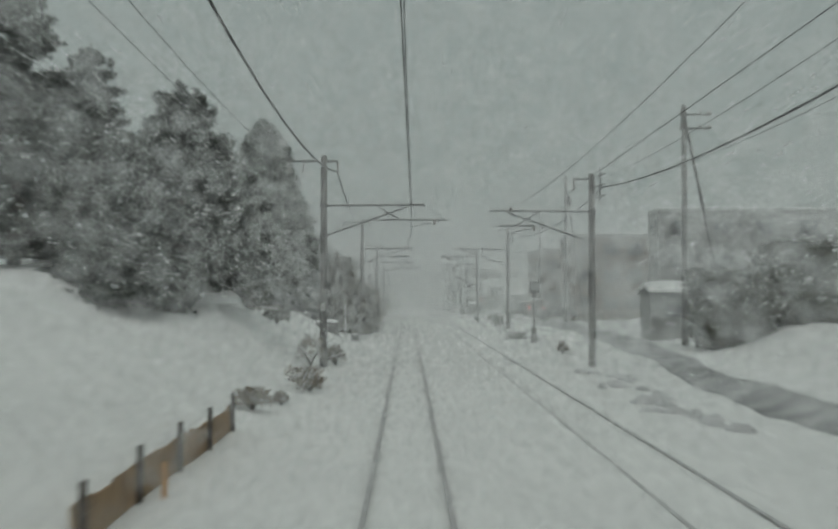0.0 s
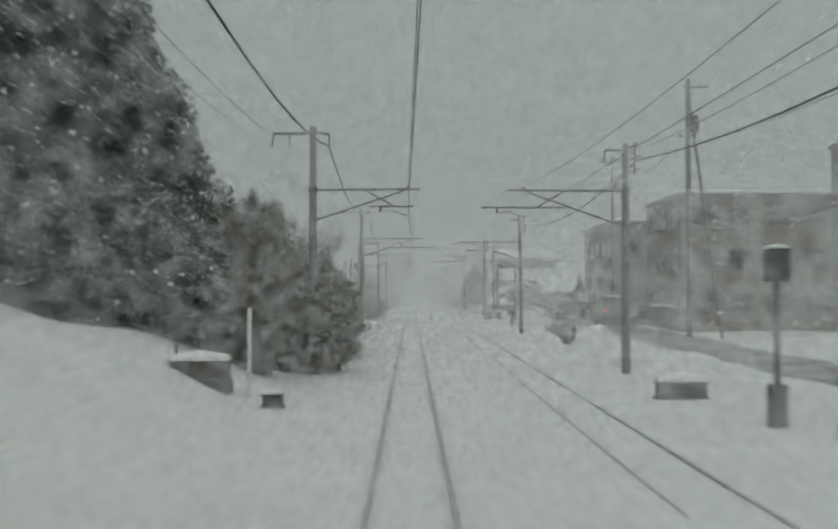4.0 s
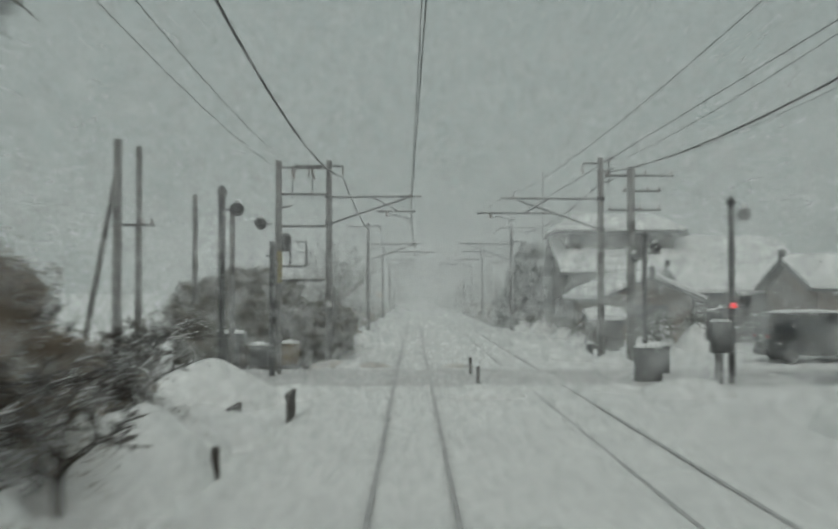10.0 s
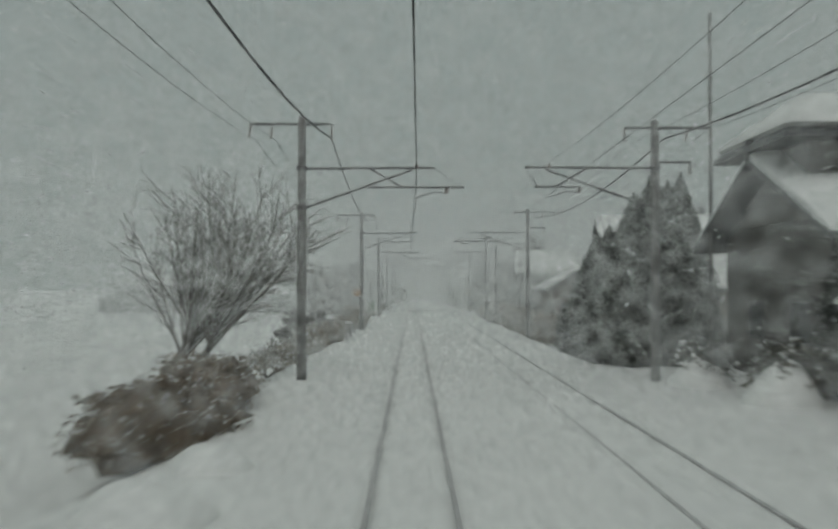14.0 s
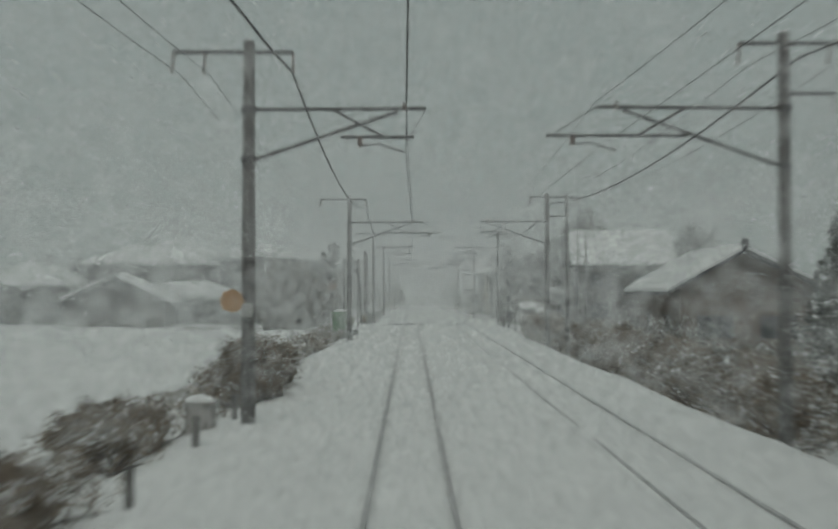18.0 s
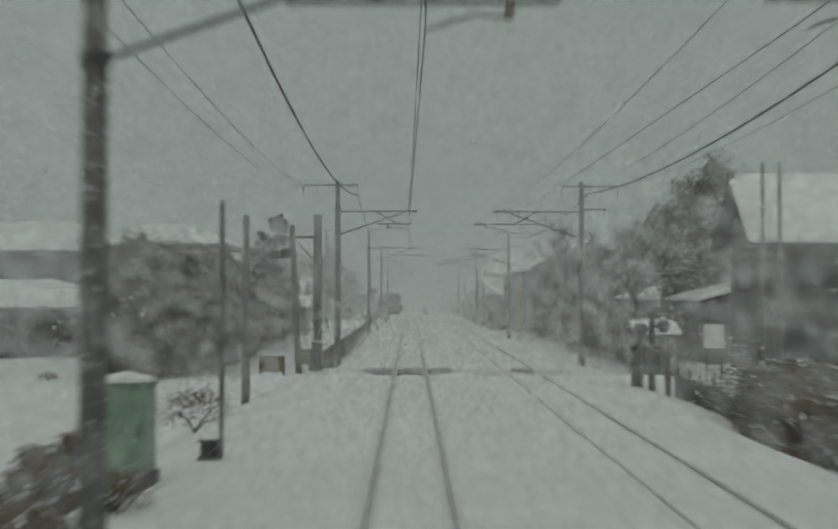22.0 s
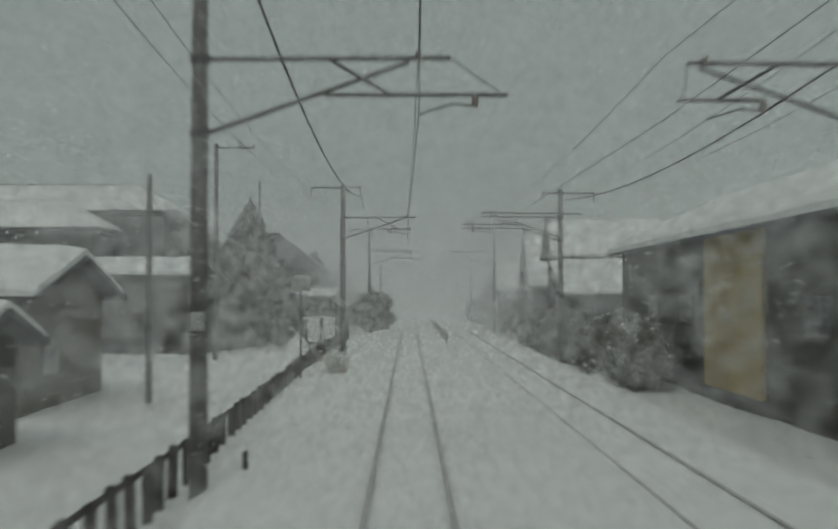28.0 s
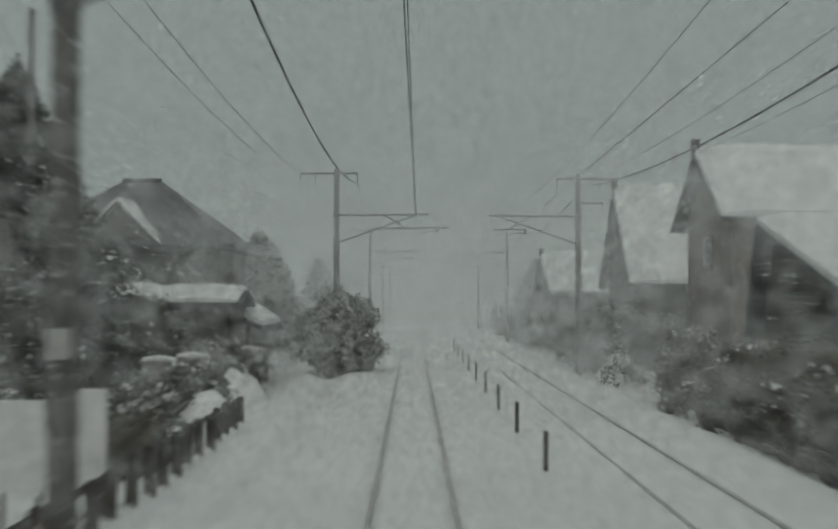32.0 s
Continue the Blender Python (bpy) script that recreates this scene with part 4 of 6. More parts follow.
def board_fence(name, x, y0, y1, h, mat, label, board=0.9, post=2.6, lean=0.0):
    """Boards between posts, along the line."""
    t = thing(name, x, y0, 0, label, "fence")
    y = 0.0
    while y < y1 - y0:
        z = ground_z(x, y0 + y) - 0.1
        w = min(board, y1 - y0 - y) - 0.02
        dz = random.uniform(-0.03, 0.03)
        part("board", add_box(bmesh.new(), -0.02, 0.02, y, y + w, z - 0.3, z + h + dz, 0.006), mat, t)
        y += board
    y = 0.2
    while y < y1 - y0:
        z = ground_z(x, y0 + y)
        part("post", box(0.025, 0.1, y, y + 0.08, z - 0.4, z + h + 0.16), OLDWOOD, t)
        y += post
    return t


def car(x, y, z, rz, paint, label, van=False, lit=False):
    """A parked car with its wheels, windows, lights and the snow on it."""
    t = thing("car" if not van else "van", x, y, z, label, "car", "", rz)
    ln, w, h = (4.3, 1.7, 1.5) if not van else (4.6, 1.75, 2.0)
    if van:
        prof = [(-2.3, 0.3), (2.2, 0.3), (2.3, 0.6), (2.2, 1.0), (1.55, 1.15), (1.1, 1.9), (0.8, 2.0), (-2.15, 2.0), (-2.3, 1.8)]
        glass = [(1.42, 1.2), (1.05, 1.8), (-2.05, 1.8), (-2.1, 1.2)]
    else:
        prof = [(-2.15, 0.35), (2.1, 0.3), (2.15, 0.7), (1.95, 0.88), (1.0, 0.98), (0.35, 1.42), (0.0, 1.5), (-1.1, 1.48), (-1.75, 1.02), (-2.1, 0.95)]
        glass = [(0.85, 1.0), (0.3, 1.38), (-1.05, 1.4), (-1.55, 1.02)]
    b = bmesh.new()
    prism(b, prof, -w / 2, w / 2, "y")
    bmesh.ops.bevel(b, geom=[e for e in b.edges if abs(e.verts[0].co.y - e.verts[1].co.y) < 1e-5], offset=0.07, segments=2, affect="EDGES")
    body = part("body", b, paint, t)
    part("window", prism(bmesh.new(), glass, -w / 2 - 0.006, w / 2 + 0.006, "y"), GLASS, body)
    for wx in (-ln * 0.31, ln * 0.31):
        for sy in (-1, 1):
            wh = part("wheel", tube([(wx, sy * (w / 2 - 0.2), 0.3), (wx, sy * (w / 2 + 0.01), 0.3)], 0.31, 16), BLACK, t, "black tyre")
            part("rim", tube([(wx, sy * (w / 2 + 0.008), 0.3), (wx, sy * (w / 2 + 0.02), 0.3)], 0.18, 12), STEEL, wh)
    for sy in (-1, 1):
        part("tail_light", box(-ln / 2 - 0.03, -ln / 2 + 0.05, sy * (w / 2 - 0.14) - 0.07, sy * (w / 2 - 0.14) + 0.07, 0.80 if not van else 1.0, 0.92 if not van else 1.12), TAIL if lit else RED, t, "glowing red tail light" if lit else "red tail light")
        part("headlight", box(ln / 2 - 0.1, ln / 2 - 0.02, sy * (w / 2 - 0.25) - 0.15, sy * (w / 2 - 0.25) + 0.15, 0.62, 0.76), WHITE, t)
    part("bumper", box(-ln / 2 - 0.06, -ln / 2 + 0.1, -w / 2 + 0.05, w / 2 - 0.05, 0.32, 0.55, 0.03), BLACK, t)
    part("roof_snow", snow_slab(bmesh.new(), [(-1.2 if not van else -2.0, h - 0.02), (0.15 if not van else 0.8, h - 0.02)], -w / 2 + 0.1, w / 2 - 0.1, "y", 0.14), SNOW, t, "snow on the roof")
    part("bonnet_snow", snow_slab(bmesh.new(), [(1.05, 0.97), (1.95, 0.87)] if not van else [(1.6, 1.13), (2.1, 1.03)], -w / 2 + 0.1, w / 2 - 0.1, "y", 0.1), SNOW, t, "snow on the bonnet")
    return t


def mound(x, y, w, d, h, label="heap of soft snow", z=None, mat=None):
    z = ground_z(x, y) - 0.05 if z is None else z
    bm = bmesh.new()
    n, m = 22, 8
    rings = []
    for j in range(m + 1):
        u = j / m
        row = []
        for k in range(n):
            a = k * math.tau / n
            r = 1 - u
            q = 1 + 0.22 * noise.noise((math.cos(a) * 1.5 + x, math.sin(a) * 1.5 + y, u))
            zz = h * (math.sin(u * math.pi / 2) ** 0.8) * (1 + 0.25 * noise.noise((math.cos(a) * r * 2 + x, math.sin(a) * r * 2, y)))
            row.append(bm.verts.new((math.cos(a) * w / 2 * r * q, math.sin(a) * d / 2 * r * q, zz - 0.5 * (j == 0))))
        rings.append(row)
    for p, q in zip(rings, rings[1:]):
        for k in range(n):
            bm.faces.new((p[k], p[(k + 1) % n], q[(k + 1) % n], q[k]))
    bmesh.ops.remove_doubles(bm, verts=bm.verts, dist=0.01)
    ob = part("snow_heap", bm, mat or SNOW, smooth=True)
    ob.location = (x, y, z)
    return tagged(ob, label, "snow heap", "snow heaps")


def stake(x, y, h, r=0.04, mat=None, label="thin dark marker stake in the snow", group="marker stakes", name="marker_stake", z=None):
    z = ground_z(x, y) if z is None else z
    ob = part(name, tube([(0, 0, -0.3), (0, 0, h * 0.97), (0, 0, h)], [r, r, r * 0.6], 7), mat or BLACK)
    ob.location = (x, y, z)
    return tagged(ob, label, "post", group)


TAIL = bpy.data.materials.new("lit_tail_light")
TAIL.use_nodes = True
_b = TAIL.node_tree.nodes["Principled BSDF"]
_b.inputs["Base Color"].default_value = (0.6, 0.03, 0.03, 1)
_b.inputs["Emission Color"].default_value = (1.0, 0.06, 0.07, 1)
_b.inputs["Emission Strength"].default_value = 8.0
SIGNAL_RED = TAIL.copy()
SIGNAL_RED.name = "lit_signal_lens"
SIGNAL_RED.node_tree.nodes["Principled BSDF"].inputs["Emission Strength"].default_value = 0.7
DULLBOARD = material("dull_brown_board", (0.19, 0.14, 0.075), 0.85, second=(0.13, 0.095, 0.055), scale=3.0, bump=0.3, fine=30.0)
BEIGEPAINT = material("dull_van_paint", (0.13, 0.115, 0.10), 0.5, second=(0.10, 0.09, 0.08), scale=1.0)
DARKPAINT = material("dark_car_paint", (0.035, 0.037, 0.04), 0.25, second=(0.05, 0.05, 0.052), scale=1.0)

# ================= first stretch: pines on the bank, road and buildings =================
pine(-9.0, 48.0, 8.4, 8.3, ground_z(-9.0, 48.0) + 0.35, seed=3, n=235)
pine(-16.2, 62.0, 7.6, 12.4, seed=5, n=210)
pine(-9.6, 53.5, 6.8, 6.4, seed=8, n=130)
pine(-13.4, 41.5, 8.0, 9.8, seed=6, n=160)
pine(-9.6, 39.6, 4.6, 3.2, seed=34, n=90, label="low spreading pine bowed under snow")
pine(-8.6, 42.6, 3.4, 2.2, seed=33, n=70, label="low spreading pine bowed under snow")
hedge(-11.6, 55.0, 68, 3.6, 2.2, step=3.4, label="low dark evergreens on the bank", dens=700, snowy=1.6, leaf=0.09, square=2.2)
cypress(-10.0, 84.0, 8.6, 12.9, n=48000, leaf=0.13, full=(1.12, 0.56))
cypress(-8.0, 88.0, 6.4, 8.0, n=22000, leaf=0.12, full=(1.12, 0.6), label="lower dark cypress leaning on its neighbour")
bare_tree(-17.5, 80.0, 8.0, 7.6, seed=51, levels=6, spread_a=0.55, r0=0.14, label="leafless tree white with snow on the bank")
bare_tree(-15.4, 72.0, 6.0, 6.0, seed=52, levels=6, spread_a=0.6, r0=0.12, label="leafless tree white with snow on the bank")
for mx, my, mw, mh in ((-8.8, 54.8, 2.6, 0.9), (-10.6, 57.0, 2.8, 1.0)):
    mound(mx, my, mw, mw * 1.1, mh, "low shrub buried under fresh snow")
for bx, by, bw, bh in ((-7.3, 56.6, 1.9, 1.3), (-8.6, 57.5, 1.6, 1.0), (-11.0, 54.0, 2.8, 1.8), (-9.4, 49.5, 2.2, 1.3), (-6.4, 59.5, 1.3, 0.8), (-8.0, 62.0, 1.8, 1.2), (-12.5, 50.0, 2.6, 1.6)):
    bush(bx, by, bw, bw, bh, HEDGE, 900, 0.12, 1.0, "low evergreen shrub bowed under snow")
for bx, by, bw, bh in ((-3.9, 49.0, 1.3, 1.2), (-3.0, 50.4, 0.9, 0.8), (-3.2, 38.0, 1.2, 0.7), (-2.9, 36.2, 0.8, 0.5), (-3.75, 29.4, 1.0, 0.55), (-3.3, 31.8, 0.4, 0.35), (7.6, 59.8, 0.6, 0.6)):
    bush(bx, by, bw, bw * 1.2, bh, BRUSH, 1200, 0.055, 0.6, "dry brown shrub poking out of the snow")
bush(8.3, 116.0, 1.6, 2.4, 1.15, OVERGROWN, 4200, 0.04, 1.2, "dry dark shrub half under the snow bank")
mound(7.5, 115.2, 1.6, 2.6, 0.75, "drift of snow against a shrub")
board_fence("board_fence", -3.68, 13.4, 25.6, 0.62, WOOD, "low weathered board fence half buried in snow", 0.95, 2.9)
stake(-3.4, 17.1, 0.5, 0.05, ORANGE, "short orange stake in the snow")
bush(-5.3, 87.5, 3.4, 4.0, 5.2, OVERGROWN, 13000, 0.055, 0.2, "tall dark evergreen shrub flecked with snow", "hedge", None, "hedge", "hedge row", 2.2)
hedge(-5.6, 92, 103, 5.0, 3.4, OVERGROWN, step=2.6, label="tall overgrown brownish hedge flecked with snow", dens=3400, snowy=0.2, leaf=0.055, square=2.3, z=-0.4)
hedge(-5.9, 103.5, 111, 5.6, 4.2, OVERGROWN, step=2.7, label="tall overgrown brownish hedge flecked with snow", dens=2600, snowy=1.8, leaf=0.05, square=2.2)
hedge(-11.0, 98, 122, 5.0, 4.4, BRUSH, step=4.0, label="tall overgrown brownish hedge flecked with snow", dens=900, snowy=0.3, leaf=0.08)
hedge(-5.3, 112.5, 126, 4.8, 2.4, OVERGROWN, step=2.6, label="brown leafless thicket full of snow", dens=2200, snowy=3.5, leaf=0.05, square=2.2, z=-0.2)
for k in range(5):
    bare_tree(-4.7 - 0.5 * (k % 2), 113.0 + 2.6 * k, 3.0, 2.5, seed=85 + k, r0=0.05, thin=0.012, spread_a=0.7, levels=5, label="brown leafless thicket full of snow")
for k in range(8):
    tx, ty = -4.7 - 0.9 * (k % 3), 137.6 + 1.75 * k
    bare_tree(tx, ty, 3.0 + 0.5 * (k % 2), 2.3 + 0.3 * (k % 3), seed=70 + k, r0=0.05, thin=0.012, spread_a=0.7, levels=5, label="brown leafless thicket full of snow")
    bush(tx - 0.3, ty + 0.5, 2.2, 1.8, 1.0, BRUSH, 1100, 0.045, 2.2, "dry brown brush bowed under snow")
    mound(tx + 0.2, ty + 0.9, 2.4, 2.0, 0.85 + 0.2 * (k % 3), "snow heaped among the thicket")
hedge(-7.0, 141, 152, 2.8, 1.7, BRUSH, step=2.6, label="brown leafless thicket full of snow", dens=1400, snowy=2.0, leaf=0.05, square=2.2)
hedge(-10.0, 126, 150, 4.0, 3.6, BRUSH, step=3.4, label="dark shrubs behind the thicket", dens=900, snowy=0.4, leaf=0.08)
hedge(-7.8, 138.5, 147, 4.2, 3.9, BRUSH, step=3.0, label="dark shrubs below the bare trees", dens=1100, snowy=0.4, leaf=0.065, square=2.2)
bare_tree(-9.2, 139.5, 7.4, 8.9, seed=4, z=0.2, thin=0.012, levels=6, spread_a=0.55, r0=0.2)
bare_tree(-7.2, 142.0, 5.6, 8.4, seed=22, z=0.2, thin=0.012, levels=6, spread_a=0.55, r0=0.18)
bare_tree(-11.5, 137.0, 6.5, 8.2, seed=21, z=0.2, thin=0.012, levels=6, spread_a=0.55, r0=0.2)
bare_tree(-12.5, 150, 8.0, 8.6, seed=7, z=0.2, thin=0.014, levels=5, spread_a=0.6, r0=0.2)
for mx, my, mw, mh in ((-3.6, 120.0, 2.2, 0.45), (-4.8, 129.6, 3.6, 1.75), (-4.4, 133.4, 3.2, 1.5), (-6.6, 131.0, 4.0, 1.9), (-3.9, 138.5, 2.0, 0.6)):
    mound(mx, my, mw, mw * 1.1, mh, "snow heaped among the thicket")
mound(-6.0, 135.0, 4.2, 5.0, 1.7)
bush(-4.6, 126.8, 2.2, 1.8, 1.2, BRUSH, 2500, 0.045, 1.2, "dry brown brush in front of the drift")
mound(-4.6, 146.5, 3.0, 5.0, 1.1)
mound(-4.3, 152.0, 3.0, 4.0, 0.7)
tb = cabinet("trackside_trough", -5.25, 79.2, 1.45, 0.5, 0.5, OLDWOOD, "dark low timber trough heaped with snow", cap=0.28)
for xx in (-0.66, 0.6):
    part("upright", box(xx, xx + 0.06, 0.1, 0.16, 0.0, 0.95), OLDWOOD, tb)
cabinet("trackside_box", -3.4, 78.8, 0.5, 0.4, 0.35, BLACK, "small dark trackside box in the snow")
stake(-4.1, 79.7, 2.3, 0.05, WHITE, "slim white post by the line", name="white_post")
cabinet("trackside_box", 7.2, 81.2, 1.3, 0.5, 0.45, CONCRETE, "low dark trackside trough capped with snow", cap=0.3)
t = thing("trackside_signal", 7.7, 74.3, ground_z(7.7, 74.3), "black signal box on a slim post", "signal")
part("post", tube([(0, 0, -0.4), (0, 0, 3.1)], 0.07, 8), STEEL, t)
part("foot", box(-0.18, 0.18, -0.18, 0.18, -0.2, 0.9, 0.03), CONCRETE, t)
part("head", box(-0.24, 0.24, -0.2, 0.2, 3.05, 3.75, 0.03), BLACK, t)
part("snow_cap", snow_slab(bmesh.new(), [(-0.22, 3.75), (0.22, 3.75)], -0.18, 0.18, "y", 0.1), SNOW, t)
utility_pole(13.95, 61.2, 12.5, 0.17, None, ((0.5, -0.2, 1.4), (1.2, -0.2, 1.4)), stay=(2.6, 0.5), tank=None)
utility_pole(15.4, 141.5, 13.2, 0.17, None, ((0.4, -0.9, 0.9), (4.6, -0.8, 0.3)), tank=2.2)
utility_pole(14.7, 113.0, 14.1, 0.17, None, ((0.4, -0.3, 1.1), (3.0, -0.5, 0.5)), stay=(1.9, 0.4), tank=2.4)
house("roadside_shed", 13.9, 16.7, 69.6, 72.8, 3.05, 3.4, "x", WALL_GREY, "small grey shed with a snowy roof beside the road", 0.7, 0.15, 0.3, (("s", 0.0, 2.0, 1.2, 0.7),), cat="shed", tiles=False)
for bx, by, bw, bh in ((15.2, 57.0, 3.8, 3.5), (18.6, 57.6, 4.0, 3.7), (22.2, 58.4, 4.2, 3.6)):
    bush(bx, by, bw, 3.2, bh, HEDGE, 5200, 0.1, 1.3, "dark clipped garden hedge patched with snow", square=4.5)
block("brown_block", 17.5, 30.0, 127.2, 139.0, 0.6, 9.0, WALL_BROWN, "plain brown block with a flat snowy roof", 3, 5, 3)
block("apartment_building", 22.5, 42, 109.4, 113.6, 1.2, 10.4, WALL_GREY, "grey three-storey building behind the road", 3, 5, 1)
b1 = block("brown_building", 15.7, 20.6, 142.8, 158.5, 0.3, 8.1, WALL_BROWN, "brown two-storey building with a flat roof", 2, 2, 5)
block("brown_hall", 20.75, 40, 143.2, 158, 0.3, 8.4, WALL_BROWN, "broad brown building with a flat roof", 3, 6, 5)
part("sign_board", box(0.5, 2.0, -7.95, -7.89, 2.15, 3.05), WHITE, b1, "blank white board")
car(13.9, 133.4, 0.5, 90, BEIGEPAINT, "dull brown van with glowing tail lights on the road", True, True)
car(15.3, 125.6, 0.42, 172, DARKPAINT, "dark parked car with snow on its roof")
mound(12.0, 127.5, 2.4, 1.6, 0.5)
for k, (mx, my) in enumerate(((9.2, 96.0), (9.4, 104.0), (9.0, 126.0), (9.3, 139.0), (9.0, 60.0), (9.2, 70.0), (9.6, 150.0))):
    mound(mx, my, 3.0, 7.0, 0.45 + 0.1 * (k % 3), "ploughed bank of snow beside the road")
churn = random.Random(5)
for k in range(22):
    my = 26 + 0.9 * k + churn.uniform(-0.4, 0.4)
    mound(6.9 + 0.5 * math.sin(k * 0.8) + churn.uniform(-0.45, 0.45), my, churn.uniform(0.4, 0.9), churn.uniform(0.6, 1.5), churn.uniform(0.14, 0.26), "low ridge of churned grey snow beside the track", mat=TRODDEN)

# ================= second stretch: first level crossing and the large house =================
utility_pole(-8.95, 163.4, 7.45, 0.16, None, ((2.6, -0.2, 1.1),), stay=(-1.4, 0.4))
utility_pole(-9.0, 166.5, 7.6, 0.13)
utility_pole(-9.1, 177.4, 6.9, 0.14)
utility_pole(-6.6, 171.0, 6.0, 0.12)
crossing_signal(-5.63, 162.4, 5.8, "tall black crossing signal with hooded lamps", ((0.0, 5.35),), arm=0.45)
crossing_signal(-4.75, 167.7, 4.6, "crossing light on a bent yellow post", ((0.0, 5.2),), sx=-1, bell=False, arm=0.4)
yp = stake(-4.6, 168.6, 4.6, 0.07, CONCRETE, "slim post with a faded yellow sleeve", "slender posts", "slender_post")
part("sleeve", tube([(0, 0, 3.2), (0, 0, 4.3)], 0.08, 8), YELLOW, yp, "faded yellow sleeve")
q4 = thing("pole_frame", -5.42, 175.7, 0, "concrete pole tied to the mast by steel rungs", "pole")
part("post", tube([(0, 0, -0.5), (0, 0, 8.15)], [0.16, 0.13], 12), CONCRETE, q4, smooth=True)
for zz in (7.85, 6.78, 5.48, 3.3):
    part("rung", box(0.1, 1.9, -0.05, 0.05, zz - 0.045, zz + 0.045), STEEL, q4)
for xx in (0.55, 1.35):
    part("insulator", tube([(xx, 0, 7.8), (xx, 0, 7.62), (xx + 0.1, 0, 7.4)], 0.05, 8), PORCELAIN, q4)
    part("dropper", tube([(xx, 0, 7.45), (xx, 0, 6.6)], 0.02, 5), WIRE, q4)
part("transformer", tube([(0.3, -0.05, 4.45), (0.3, -0.05, 5.1), (0.3, -0.05, 5.2)], [0.22, 0.22, 0.1], 12), STEEL, q4)
part("platform", box(0.05, 1.15, -0.3, 0.3, 3.82, 3.9), STEEL, q4)
for xx in (0.45, 1.1):
    for yy in (-0.26, 0.26):
        part("stanchion", box(xx, xx + 0.04, yy - 0.02, yy + 0.02, 3.9, 4.85), STEEL, q4)
part("guard_rail", box(0.45, 1.14, -0.28, -0.24, 4.82, 4.86), STEEL, q4)
for zz, xx in ((6.2, 0.25), (4.2, -0.25)):
    part("side_bracket", tube([(0, 0, zz), (xx * 2, -0.1, zz + 0.1)], 0.05, 6), STEEL, q4)
hedge(-7.8, 177.5, 184, 4.8, 3.8, OVERGROWN, step=2.4, label="dense brownish hedge by the crossing", dens=2400, snowy=0.4, leaf=0.055, square=2.3)
hedge(-4.7, 178.5, 190, 3.2, 2.3, OVERGROWN, step=2.4, label="rounded brownish bush behind the mast", dens=2600, snowy=0.4, leaf=0.05, square=2.4)
for bx, by, bw, bh in ((-4.4, 184.6, 3.2, 2.5), (-4.35, 187.8, 3.0, 2.4)):
    bush(bx, by, bw, 3.2, bh, OVERGROWN, 5200, 0.05, 0.8, "rounded brownish bush behind the mast", "hedge", -0.3, "hedge", "hedge row", 2.4)
hedge(-9.5, 186, 197, 3.4, 2.3, BRUSH, step=2.6, label="brown bushes flecked with snow", dens=900, snowy=0.6, square=2.2)
cabinet("barrier_machine", -4.6, 172.4, 0.62, 0.5, 0.85, DULLBOARD, "brown crossing barrier machine capped with snow", 0.0)
cabinet("barrier_machine", -5.7, 172.0, 0.7, 0.5, 0.8, BLACK, "dark crossing barrier machine capped with snow", 0.0)
cabinet("crossing_cabinet", -6.9, 173.5, 0.9, 0.6, 1.2, BLACK, "dark crossing control cabinet in the snow", 0.0)
stake(-3.95, 171.6, 1.2, 0.14, OLDWOOD, "stout dark bollard by the crossing", "bollards", "bollard")
stake(-5.0, 170.8, 1.1, 0.13, OLDWOOD, "stout dark bollard by the crossing", "bollards", "bollard")
stake(-6.2, 171.2, 1.1, 0.13, OLDWOOD, "stout dark bollard by the crossing", "bollards", "bollard")
for fx, fy in ((-2.95, 155.2), (-3.85, 152.0)):
    t = thing("slatted_panel", fx, fy, ground_z(fx, fy) - 0.05, "short dark slatted panel beside the line", "fence", "slatted panels")
    for k in range(5):
        part("slat", box(-0.03, 0.03, k * 0.36, k * 0.36 + 0.26, 0.0, 0.68), OLDWOOD, t)
    part("top_rail", box(-0.05, 0.05, -0.04, 1.74, 0.6, 0.72), OLDWOOD, t)
for my in (163.9, 169.0):
    stake(2.0, my, 0.62, 0.06, OLDWOOD, "short dark crossing post between the tracks")
for mx, my, mw, mh in ((2.0, 160.2, 2.4, 0.4), (-2.2, 174.3, 2.0, 0.3), (-5.8, 160.2, 4.6, 1.15), (-8.6, 159.0, 4.6, 1.2), (-3.4, 161.5, 2.2, 0.4), (7.6, 160.2, 3.0, 0.5), (5.9, 161.6, 1.6, 0.28), (8.5, 175.5, 3.0, 0.6), (7.0, 178.0, 2.5, 0.4)):
    mound(mx, my, mw, mw * 1.2, mh, "shovelled heap of snow by the crossing")
utility_pole(8.56, 174.2, 7.75, 0.2, None, ((0.35, -1.0, 1.7), (0.95, -0.3, 1.2), (1.7, -0.9, 1.2), (3.4, 0.0, 1.2)), tank=3.2, label="stout pole with crossarms, transformer and signal gear")
crossing_signal(9.9, 164.3, 5.6, "crossing signal with hooded lamps beside the road", ((0.0, 5.3), (0.0, 2.6), (-0.75, 2.2)), arm=0.4)
crossing_signal(8.9, 173.2, 5.0, "crossing signal with two hooded lamps", ((0.0, 4.6), (-0.8, 4.2)), arm=0.4)
for gx, gy, gz in ((9.55, 164.25, 1.0), (9.9, 166.2, 1.3)):
    gb = thing("relay_box", gx, gy, ground_z(gx, gy), "black relay box on a stub post beside the signal", "box", "relay boxes")
    part("post", tube([(0, 0, -0.3), (0, 0, gz)], 0.06, 8), STEEL, gb)
    part("body", box(-0.32, 0.32, -0.2, 0.2, gz, gz + 0.95, 0.03), BLACK, gb)
    part("snow_cap", snow_slab(bmesh.new(), [(-0.3, gz + 0.95), (0.3, gz + 0.95)], -0.18, 0.18, "y", 0.12), SNOW, gb)
